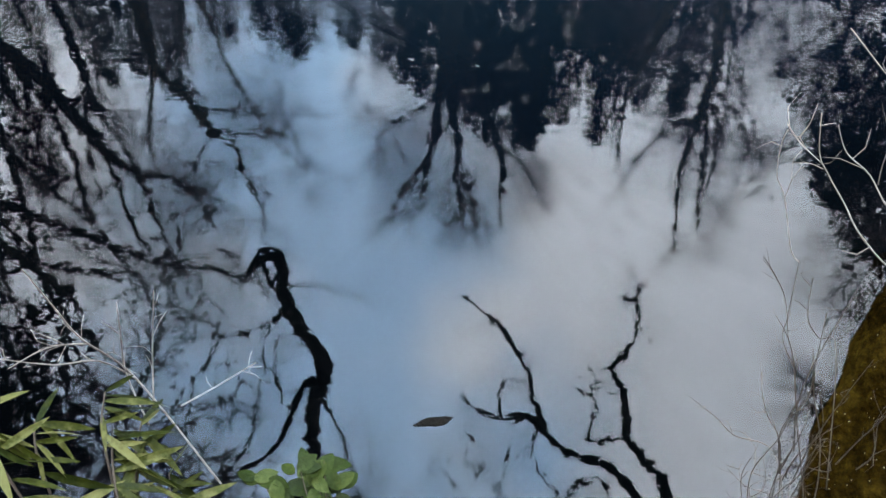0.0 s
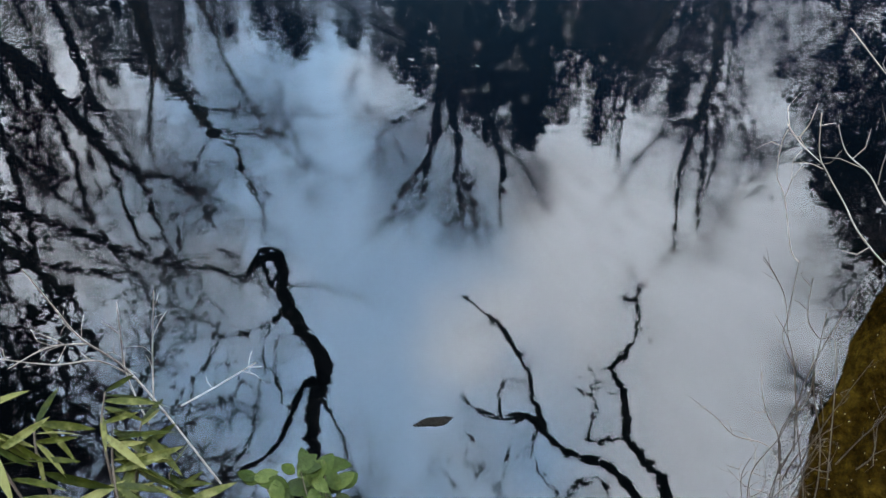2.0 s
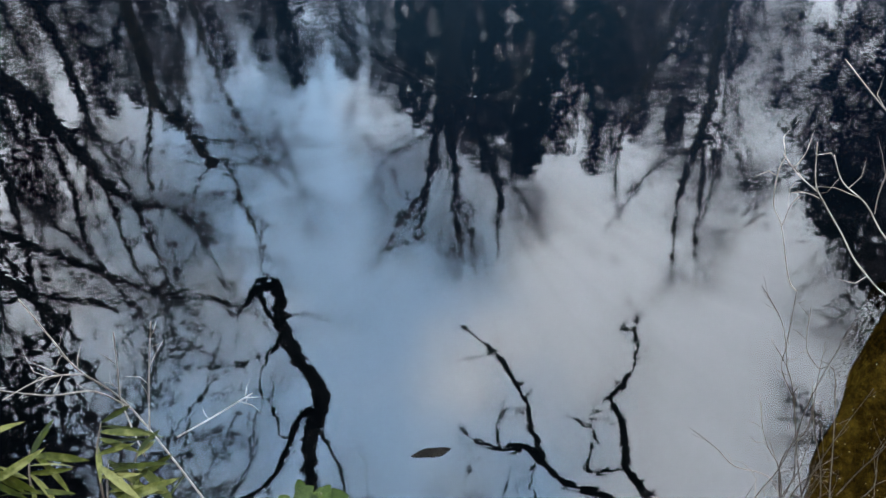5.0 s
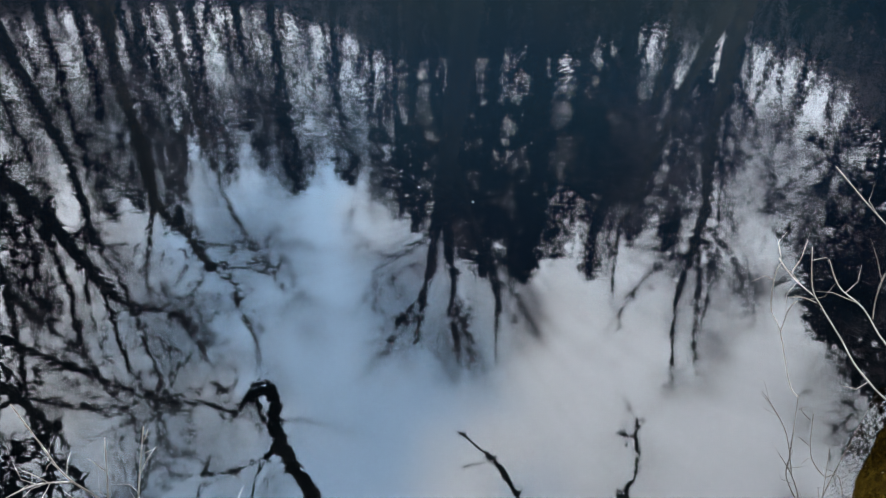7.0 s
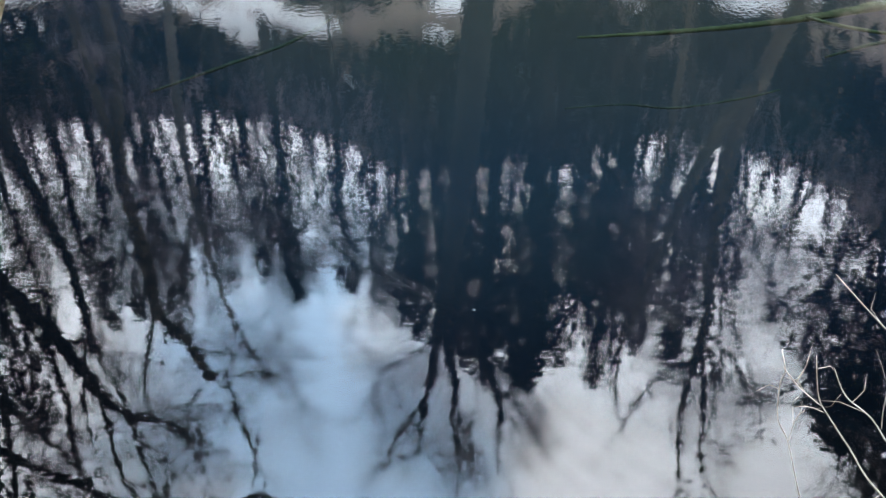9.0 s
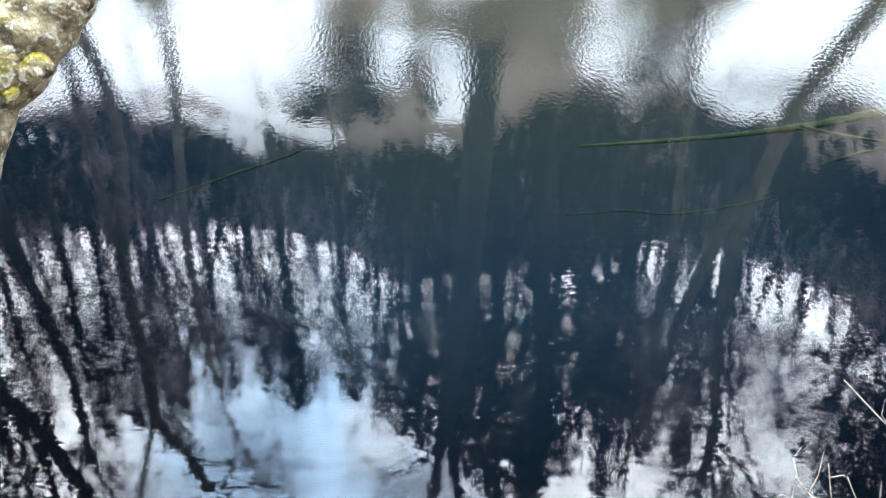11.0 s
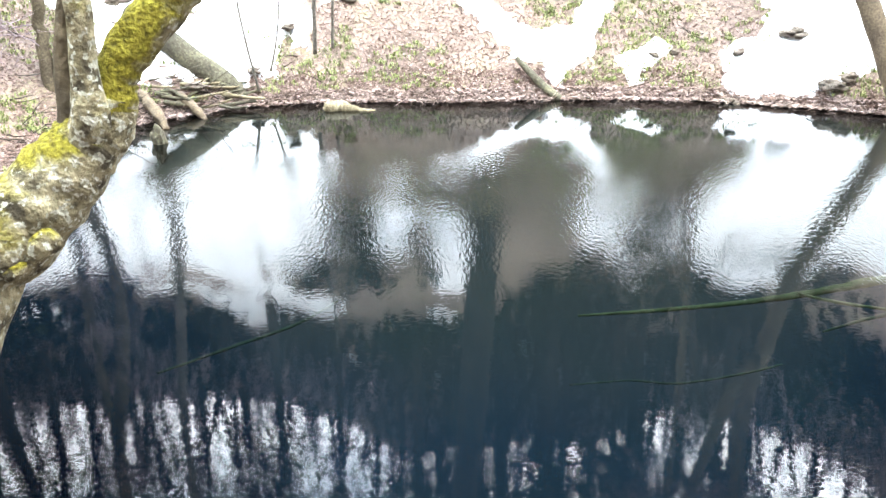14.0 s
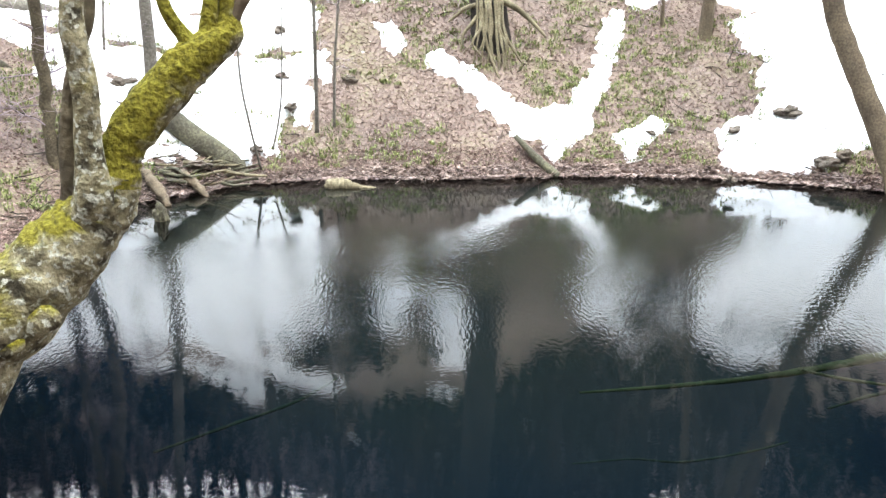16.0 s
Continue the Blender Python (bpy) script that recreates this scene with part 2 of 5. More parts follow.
def water_material():
    m, n, l, b = material("pond_water")
    n.remove(b)
    out = n["Material Output"]
    mix, clear, gloss, fres = (n.new(k) for k in ("ShaderNodeMixShader", "ShaderNodeBsdfTransparent", "ShaderNodeBsdfGlossy", "ShaderNodeFresnel"))
    fres.inputs["IOR"].default_value = 1.333
    clear.inputs["Color"].default_value = (0.17, 0.22, 0.25, 1)
    gloss.inputs["Roughness"].default_value = 0.0
    gloss.inputs["Color"].default_value = (1, 1, 1, 1)
    co, mp = n.new("ShaderNodeTexCoord"), n.new("ShaderNodeMapping")
    mp.inputs["Scale"].default_value = (0.8, 1.15, 1)
    mp2 = n.new("ShaderNodeMapping")
    mp2.inputs["Scale"].default_value = (1.05, 0.5, 1)
    fine, swell, chop, wind = (n.new("ShaderNodeTexNoise") for _ in range(4))
    for t, size, detail in ((fine, 19, 1), (swell, 6, 1), (chop, 21, 1.8), (wind, 0.45, 2)):
        t.inputs["Scale"].default_value, t.inputs["Detail"].default_value = size, detail
    xyz = n.new("ShaderNodeSeparateXYZ")

    def along(source, a, b, lo, hi):
        r = n.new("ShaderNodeMapRange")
        r.inputs[1].default_value, r.inputs[2].default_value, r.inputs[3].default_value, r.inputs[4].default_value = a, b, lo, hi
        l.new(source, r.inputs[0])
        return r.outputs[0]

    def math_node(op, x, y, z=None):
        m_ = n.new("ShaderNodeMath")
        m_.operation = op
        for i, v in enumerate((x, y, z)):
            if v is None:
                continue
            if isinstance(v, (int, float)):
                m_.inputs[i].default_value = v
            else:
                l.new(v, m_.inputs[i])
        return m_.outputs[0]

    l.new(co.outputs["Object"], mp.inputs[0])
    l.new(co.outputs["Object"], mp2.inputs[0])
    for t, source in ((fine, mp), (swell, mp), (chop, mp2)):
        l.new(source.outputs[0], t.inputs["Vector"])
    l.new(co.outputs["Object"], wind.inputs["Vector"])
    l.new(co.outputs["Object"], xyz.inputs[0])
    # the breeze ruffles the open far half of the pond; both banks shelter their own shore
    lee = math_node("MULTIPLY_ADD", along(xyz.outputs["X"], -5.5, -1.5, 1.0, 0.0), 1.6, xyz.outputs["Y"])
    lee = math_node("MULTIPLY_ADD", wind.outputs["Fac"], 1.2, lee)
    breeze = math_node("MULTIPLY", along(xyz.outputs["Y"], 8.8, 12.8, 0.1, 7.6), along(lee, 15.1, 16.9, 1.0, 0.07))
    breeze = math_node("MULTIPLY", breeze, along(wind.outputs["Fac"], 0.35, 0.6, 0.5, 1.0))
    height = math_node("MULTIPLY", chop.outputs["Fac"], breeze)
    height = math_node("ADD", math_node("MULTIPLY", swell.outputs["Fac"], along(xyz.outputs["Y"], 5.0, 9.0, 0.17, 0.08)), height)
    height = math_node("ADD", math_node("MULTIPLY", fine.outputs["Fac"], along(xyz.outputs["Y"], 2.3, 5.5, 0.16, 0.42)), height)
    bump = n.new("ShaderNodeBump")
    bump.inputs["Strength"].default_value = 1.0
    bump.inputs["Distance"].default_value = 0.0008
    l.new(height, bump.inputs["Height"])
    l.new(bump.outputs[0], gloss.inputs["Normal"])
    l.new(bump.outputs[0], fres.inputs["Normal"])
    l.new(fres.outputs[0], mix.inputs[0])
    l.new(clear.outputs[0], mix.inputs[1])
    l.new(gloss.outputs[0], mix.inputs[2])
    l.new(mix.outputs[0], out.inputs["Surface"])
    return m


WATER = water_material()


# ---------------------------------------------------------------- mesh helpers
def mesh_object(name, verts, faces, mat, parent=None, smooth=True, label=""):
    me = bpy.data.meshes.new(name)
    me.from_pydata([tuple(v) for v in verts], [], faces)
    me.materials.append(mat)
    if smooth:
        me.polygons.foreach_set("use_smooth", [True] * len(me.polygons))
    ob = new(name, me)
    if parent:
        ob.parent = parent
        ob.matrix_parent_inverse = parent.matrix_basis.inverted()
    if label:
        ob["label"] = label
    return ob


def empty(name, at, label, category, group="", kind=""):
    ob = new(name)
    ob.matrix_basis = Matrix.Translation(at)
    ob.empty_display_size = 0.2
    return tagged(ob, label, category, group, kind)


def spot(az, r, z):
    """A place by its bearing from the lookout, its distance on the map, and its height over the water."""
    a = radians(az)
    return Vector((r * math.sin(a), r * math.cos(a), z))


def smooth_path(pts, steps=5):
    """Catmull-Rom through (Vector, radius) pairs."""
    out = []
    n = len(pts)
    for i in range(n - 1):
        p0, p1, p2, p3 = pts[max(i - 1, 0)], pts[i], pts[i + 1], pts[min(i + 2, n - 1)]
        for k in range(steps):
            t = k / steps
            t2, t3 = t * t, t * t * t
            v = 0.5 * (2 * p1[0] + (p2[0] - p0[0]) * t + (2 * p0[0] - 5 * p1[0] + 4 * p2[0] - p3[0]) * t2 + (3 * p1[0] - p0[0] - 3 * p2[0] + p3[0]) * t3)
            out.append((v, p1[1] + (p2[1] - p1[1]) * t))
    out.append(pts[-1])
    return out


def tube(verts, faces, path, sides, rng=None, lumps=0.0):
    """A tapered tube along (Vector, radius) pairs, closed at both ends."""
    base = len(verts)
    n = len(path)
    ref = Vector((0.31, 0.12, 0.94)) if abs((path[-1][0] - path[0][0]).normalized().z) < 0.8 else Vector((0.92, 0.37, 0.1))
    for i, (p, r) in enumerate(path):
        tang = (path[min(i + 1, n - 1)][0] - path[max(i - 1, 0)][0])
        tang = tang.normalized() if tang.length > 1e-9 else Vector((0, 0, 1))
        u = tang.cross(ref)
        u = u.normalized() if u.length > 1e-6 else Vector((1, 0, 0))
        w = tang.cross(u)
        for k in range(sides):
            a = 2 * math.pi * k / sides
            rr = r
            if lumps:
                rr *= 1 + lumps * noise.noise(p * 2.3 / max(r, 0.05) * 0.25 + Vector((math.cos(a), math.sin(a), 0)) * 1.1)
            verts.append(p + (u * math.cos(a) + w * math.sin(a)) * rr)
    for i in range(n - 1):
        for k in range(sides):
            a, b = base + i * sides + k, base + i * sides + (k + 1) % sides
            faces.append((a, b, b + sides, a + sides))
    faces.append(tuple(base + k for k in range(sides))[::-1])
    faces.append(tuple(base + (n - 1) * sides + k for k in range(sides)))


def wander(rng, start, way, length, radius, segs, bend, lift=0.0, tip=0.25):
    """A crooked branch: (Vector, radius) pairs."""
    p, d = start.copy(), way.normalized()
    out = [(p.copy(), radius)]
    for i in range(segs):
        d = (d + Vector((rng.gauss(0, bend), rng.gauss(0, bend), rng.gauss(0, bend) + lift))).normalized()
        p = p + d * (length / segs)
        out.append((p.copy(), radius * (1 - (1 - tip) * (i + 1) / segs)))
    return out


def whisker(verts, faces, rng, start, way, length, radius):
    """A last fine twig: three-sided, bent once, drawn out to a point."""
    d = way.normalized()
    u = d.cross(Vector((0.31, 0.12, 0.94))).normalized()
    w = d.cross(u)
    mid = start + d * (length * 0.5) + (u * rng.gauss(0, 0.1) + w * rng.gauss(0, 0.1)) * length
    end = start + d * length + (u * rng.gauss(0, 0.2) + w * rng.gauss(0, 0.2)) * length
    b = len(verts)
    for p, r in ((start, radius), (mid, radius * 0.7)):
        for k in range(3):
            verts.append(p + u * (r * math.cos(2.0944 * k)) + w * (r * math.sin(2.0944 * k)))
    verts.append(end)
    for k in range(3):
        j = (k + 1) % 3
        faces.append((b + k, b + j, b + 3 + j, b + 3 + k))
        faces.append((b + 3 + k, b + 3 + j, b + 6))


def twigs_along(verts, faces, rng, path, count, length, radius, depth, droop=0.0, spread=0.9, first=0.15, last=5):
    """Side twigs off a branch, and twigs off those, as deep as asked."""
    n = len(path)
    for c in range(count):
        i = min(n - 2, int((first + (1 - first) * rng.random()) * (n - 1)))
        p = path[i][0].lerp(path[i + 1][0], rng.random())
        t = (path[i + 1][0] - path[i][0]).normalized()
        side = Vector((rng.gauss(0, 1), rng.gauss(0, 1), rng.gauss(0, 0.8))).normalized()
        way = (t * 0.75 + side * spread + Vector((0, 0, droop))).normalized()
        ln = length * rng.uniform(0.5, 1.2) * (1 - 0.35 * i / n)
        rr = min(radius, path[i][1] * 0.75)
        if not depth:
            whisker(verts, faces, rng, p, way, ln, rr)
            continue
        br = wander(rng, p, way, ln, rr, 4, 0.3, 0.03)
        tube(verts, faces, br, 4 if depth > 1 else 3)
        twigs_along(verts, faces, rng, br, max(3, count // 2) if depth > 1 else last, length * 0.5, max(radius * 0.6, 0.0035), depth - 1, droop, spread, 0.2, last)


# ---------------------------------------------------------------- the ground
POND_X, POND_Y = 0.5, 10.0
SHORE_ANGLES = [0, 22, 43, 64, 80, 92, 117, 131, 149, 172, 200, 225, 250, 270, 300, 330, 360]
SHORE_RADII = [11.3, 11.4, 11.5, 10.45, 9.75, 9.45, 10.35, 10.1, 8.2, 7.6, 8.1, 9.1, 9.1, 9.0, 9.9, 11.0, 11.3]


def shore(theta):
    d = math.degrees(theta) % 360
    r = float(np.interp(d, SHORE_ANGLES, SHORE_RADII))
    return r + 0.16 * noise.noise(Vector((math.cos(theta) * 5, math.sin(theta) * 5, 3))) + 0.07 * noise.noise(Vector((math.cos(theta) * 19, math.sin(theta) * 19, 7)))


RIDGE_AZ = [-180, -60, -30, -26, -14, -8, -4, 3, 9, 13, 17, 25, 29, 32, 60, 180]
RIDGE_UP = [20, 28, 28, 28.2, 30.3, 32, 34.2, 34.2, 33, 32, 31, 31.5, 32.6, 34.5, 36, 20]


def ground_height(x, y):
    dx, dy = x - POND_X, y - POND_Y
    theta = math.atan2(dy, dx)
    s = math.hypot(dx, dy) - shore(theta)
    if s < 0:
        q = min(1.0, -s / 7.2)
        return -0.04 - 5.0 * (1 - (1 - q) ** 2.0) * (0.55 + 0.45 * q) + 0.12 * noise.noise(Vector((x, y, 0)) * 0.6) * min(1, -s)
    az = math.degrees(math.atan2(x, y))
    ridge = 60 * math.tan(radians(float(np.interp(az, RIDGE_AZ, RIDGE_UP)))) - EYE
    q = s / 40.6
    far = ridge * (0.85 * q + 0.15 * q * q) if q < 1 else ridge - 0.25 * (s - 40.6) * min(1, (s - 40.6) / 20)
    far = max(far, 8 + 3 * noise.noise(Vector((x, y, 0)) * 0.01)) if q > 1 else far
    near = min(1.7 * s, 2.55) + 0.28 * max(0, s - 3)
    near = min(near, 24 + 4 * noise.noise(Vector((x, y, 0)) * 0.01))
    k = min(1, max(0, (y - 0.5) / 5))
    k = k * k * (3 - 2 * k)
    z = near * (1 - k) + far * k
    bank = min(1, s / 1.5)
    z += bank * (0.16 * noise.noise(Vector((x, y, 1)) * 0.55) + 0.06 * noise.noise(Vector((x, y, 5)) * 2.1)) + 0.025 * noise.noise(Vector((x, y, 9)) * 6)
    return z + 0.03


def ring_sheet(name, offsets, divisions, mat, label, category):
    verts, faces = [], []
    for j, s in enumerate(offsets):
        for i in range(divisions):
            th = 2 * math.pi * i / divisions
            r = max(0.02, shore(th) + s) if s > -20 else 0.02
            x, y = POND_X + r * math.cos(th), POND_Y + r * math.sin(th)
            verts.append((x, y, ground_height(x, y)))
    for j in range(len(offsets) - 1):
        for i in range(divisions):
            a, b = j * divisions + i, j * divisions + (i + 1) % divisions
            faces.append((a, b, b + divisions, a + divisions))
    return tagged(mesh_object(name, verts, faces, mat), label, category, kind="structure")


outward = [-0.25, -0.1, 0.02, 0.1, 0.2, 0.32, 0.45, 0.6]
while outward[-1] < 3000:
    outward.append(outward[-1] + max(0.16, 0.045 * outward[-1]))
ring_sheet("ground", outward, 640, SOIL, "brown leaf-strewn soil of a steep wooded bank", "ground")
ring_sheet("pond_bed", [-0.2, -0.5, -0.9, -1.4, -2, -2.8, -3.8, -5, -6.2, -7.2, -30], 240, BED, "deep blue-grey silt under the clear water, painted darker towards the lookout", "pond bed")

wv, wf = [], []
for i in range(240):
    th = 2 * math.pi * i / 240
    r = shore(th) + 0.2
    wv.append((POND_X + r * math.cos(th), POND_Y + r * math.sin(th), 0.0))
wf.append(tuple(range(240)))
water = tagged(mesh_object("water", wv, wf, WATER, smooth=False), "still clear deep blue pond water with fine ripples", "pond", kind="structure")
water.visible_shadow = False


# ---------------------------------------------------------------- snow
SNOW_LIES = []


def snow_patch(label, blobs, seed, thick=0.11, step=0.085, rough=0.45):
    """A patch of snow over the ground: a union of capsules (bearing and distance of two ends, half width), its edge broken up by noise."""
    caps = []
    for a0, r0, a1, r1, w in blobs:
        p, q = spot(a0, r0, 0), spot(a1, r1, 0)
        caps.append((p.xy, q.xy, w))
    SNOW_LIES.extend(caps)
    xs = [c for p, q, w in caps for c in (p.x - w, p.x + w, q.x - w, q.x + w)]
    ys = [c for p, q, w in caps for c in (p.y - w, p.y + w, q.y - w, q.y + w)]
    x0, x1, y0, y1 = min(xs) - 0.5, max(xs) + 0.5, min(ys) - 0.5, max(ys) + 0.5
    nx, ny = int((x1 - x0) / step) + 2, int((y1 - y0) / step) + 2
    index, verts, faces = {}, [], []
    fields = {}
    for j in range(ny):
        for i in range(nx):
            p = Vector((x0 + i * step, y0 + j * step))
            best = -9
            for a, b, w in caps:
                ab = b - a
                t = 0 if ab.length < 1e-6 else max(0, min(1, (p - a).dot(ab) / ab.length_squared))
                best = max(best, w - (p - a - ab * t).length)
            f = best + rough * noise.noise(Vector((p.x, p.y, seed)) * 1.4) + (0.6 * rough + 0.05) * noise.noise(Vector((p.x, p.y, seed)) * 3.6) + (0.25 * rough + 0.07) * noise.noise(Vector((p.x, p.y, seed)) * 9.0)
            fields[i, j] = f
            if f > -0.25:
                g = ground_height(p.x, p.y)
                if g > -0.02:
                    index[i, j] = len(verts)
                    verts.append((p.x, p.y, g + max(-0.1, min(thick, f * 0.45))))
    for (i, j) in list(index):
        quad = ((i, j), (i + 1, j), (i + 1, j + 1), (i, j + 1))
        if all(k in index for k in quad) and max(fields[k] for k in quad) > -0.05:
            faces.append(tuple(index[k] for k in quad))
    return tagged(mesh_object("snow_patch", verts, faces, SNOW), label, "snow", "snow patches on the bank")


snow_patch("white V-shaped streak of old snow running down the bank", [(7.2, 20.4, 7.2, 20.6, 0.22), (6.7, 20.65, 7.7, 20.7, 0.3), (6.2, 20.95, 8.2, 21.0, 0.42), (5.2, 21.0, 8.4, 21.3, 0.35), (4.8, 21.2, 2.7, 21.6, 0.38), (2.7, 21.6, -0.4, 22.35, 0.29), (8.6, 21.5, 9.3, 22.2, 0.33), (9.5, 22.2, 10.0, 23.0, 0.3)], 1.0, rough=0.18)
snow_patch("narrow tongue of old snow on the bank", [(10.1, 23.4, 10.4, 24.2, 0.3)], 1.5, rough=0.15)
snow_patch("small ragged patch of old snow low on the bank", [(11.1, 20.8, 13.6, 21.15, 0.22), (11.7, 20.6, 11.9, 20.8, 0.22)], 2.0, rough=0.26)
snow_patch("broad smooth field of old snow on the bank", [(17.9, 20.55, 23.4, 20.65, 0.3), (18.4, 21.2, 26.0, 21.3, 0.5), (20.8, 22.0, 28, 22.3, 0.7), (21.2, 23.0, 28, 23.2, 0.9), (19.6, 24.3, 29, 24.6, 0.9), (18.2, 25.8, 29, 26.2, 1.0), (17.2, 27.5, 29, 28.2, 1.1), (17, 30, 22, 30.4, 1.2), (18.2, 32, 20.4, 32.4, 1.0), (18.8, 33.5, 19.4, 33.8, 0.5)], 3.0, rough=0.22)
snow_patch("broad sunken field of old snow behind fallen logs", [(-19.2, 20.0, -13.0, 20.5, 0.28), (-19.5, 20.9, -11.2, 21.0, 0.55), (-22.5, 22.0, -9.0, 21.9, 0.5), (-24.5, 23.2, -8.6, 22.6, 0.6), (-26, 24.6, -9.3, 24.0, 0.8), (-27, 26.5, -9.5, 26, 1.2), (-27, 29, -10, 29, 1.6), (-20, 31.5, -10.5, 32, 1.0), (-14.5, 33, -11, 36, 1.0), (-14.6, 37, -12.4, 38.5, 1.2), (-14.2, 40, -13.0, 40.5, 0.9), (-20.5, 34.5, -16.5, 35.2, 0.6)], 4.0, rough=0.3)
snow_patch("small patch of old snow among dead leaves", [(-2.9, 22.9, -3.4, 23.3, 0.26), (-3.4, 23.3, -4.2, 23.5, 0.16)], 5.0, rough=0.15)
snow_patch("small patch of old snow among dead leaves", [(-9.2, 21.15, -8.9, 21.6, 0.2)], 6.0, rough=0.2)
snow_patch("narrow streak of old snow high on the bank", [(-0.2, 25.4, 0.3, 27, 0.5), (0.3, 27, 0.5, 31.5, 0.75)], 7.0, rough=0.3)
snow_patch("small patch of old snow high on the bank", [(11.8, 24.9, 12.6, 25.2, 0.35)], 8.0, rough=0.2)
snow_patch("narrow streak of old snow high on the bank", [(-3.6, 24.9, -3.7, 28.2, 0.6)], 9.0, rough=0.3)
snow_patch("narrow streak of old snow high on the bank", [(10.2, 26, 10.4, 28.5, 0.6), (12.2, 27, 15.0, 26.8, 0.7), (12.3, 29.5, 14.6, 29.2, 0.8), (12.1, 32, 13.5, 31.6, 0.6), (12.2, 34, 12.5, 34.2, 0.4)], 10.0, rough=0.3)
for az, r, w, seed in ((-8.5, 35.5, 0.5, 12.0), (-0.5, 34.5, 0.5, 13.0), (-7.2, 43, 0.4, 14.0), (-10.5, 44.5, 0.5, 15.0), (20.5, 47, 1.3, 16.0), (5.2, 40, 0.35, 17.0), (-24, 38, 1.2, 18.0), (-9.6, 36.6, 1.0, 19.0), (-27, 34.5, 1.0, 20.0), (18.6, 49.5, 1.4, 22.0)):
    snow_patch("small far patch of old snow under the trees", [(az, r, az + 0.8, r + 0.6, w)], seed, rough=0.3)


# ---------------------------------------------------------------- trees
def crooked_tree(name, label, base, trunk, limbs, twig, seed, bark=DARK_BARK, haze=14):
    """A bare tree. trunk: (bearing, distance, height, radius) from the ground up; limbs: lists of the same.
    twig: count per limb, length, radius, depth."""
    rng = random.Random(seed)
    top = empty(name, base, label, "tree")
    v, f = [], []
    path = smooth_path([(spot(a, r, z), w) for a, r, z, w in trunk])
    tube(v, f, path, 12, lumps=0.12)
    mesh_object("trunk", v, f, bark, top)
    cv, cf = [], []
    count, length, radius, depth = twig
    for limb in limbs:
        v, f = [], []
        lp = smooth_path([(spot(a, r, z), w) for a, r, z, w in limb])
        lp = [(p + Vector((rng.gauss(0, 1), rng.gauss(0, 1), rng.gauss(0, 1))) * (0.13 * w + 0.012) if 0 < i < len(lp) - 1 else p, w) for i, (p, w) in enumerate(lp)]
        tube(v, f, lp, 8, lumps=0.15)
        mesh_object("limb", v, f, bark, top)
        twigs_along(cv, cf, rng, lp, count // 2, length, radius * 0.8, depth, first=0.3, last=4)
        twigs_along(cv, cf, rng, lp, haze, length * 1.5, radius * 0.48, 2, first=0.15, spread=1.2, last=5)
    ob = mesh_object("crown", cv, cf, TWIG, top)
    return top


crooked_tree("beech_tree", "tall bare beech with exposed roots on the steep bank", spot(3.0, 23.2, 2.7),
             [(3.0, 23.2, 2.2, 0.56), (2.9, 23.2, 3.4, 0.46), (2.5, 23.2, 6.0, 0.45), (1.8, 23.2, 10.6, 0.42), (0.8, 23.2, 14.8, 0.36), (0.4, 23.2, 16.5, 0.25)],
             [[(0.5, 23.2, 15.6, 0.25), (-0.1, 23.2, 17.4, 0.22), (-0.6, 23.2, 19.6, 0.19), (-1.1, 23.2, 21.4, 0.15), (-2.0, 23.3, 23.7, 0.09), (-2.4, 23.4, 26.0, 0.03)],
              [(-1.0, 23.2, 21.4, 0.13), (-2.4, 23.2, 22.6, 0.1), (-3.7, 23.3, 23.7, 0.08), (-5.0, 23.4, 25.0, 0.06), (-5.7, 23.4, 26.4, 0.03)],
              [(0.45, 23.2, 16.0, 0.24), (0.7, 23.2, 19.6, 0.18), (1.4, 23.1, 21.1, 0.15), (1.1, 23.0, 23.0, 0.12), (1.7, 23.0, 24.5, 0.09), (2.4, 23.0, 27.0, 0.04)],
              [(0.7, 23.2, 15.2, 0.22), (2.6, 23.2, 18.1, 0.19), (3.9, 23.2, 19.7, 0.16), (5.2, 23.1, 21.3, 0.13), (5.7, 23.0, 22.6, 0.11), (5.6, 23.0, 24.2, 0.07), (5.9, 23.0, 26.0, 0.03)],
              [(5.2, 23.1, 21.3, 0.1), (7.1, 23.0, 21.7, 0.08), (8.4, 23.0, 22.7, 0.06), (9.4, 23.0, 23.9, 0.03)],
              [(-0.4, 23.2, 18.6, 0.1), (-2.6, 23.0, 19.4, 0.07), (-4.6, 22.8, 19.6, 0.05), (-6.2, 22.7, 20.3, 0.02)],
              [(1.2, 23.0, 22.4, 0.08), (3.0, 22.8, 24.0, 0.06), (3.4, 22.8, 26.0, 0.02)]],
             (14, 2.2, 0.034, 2), 11, haze=21)
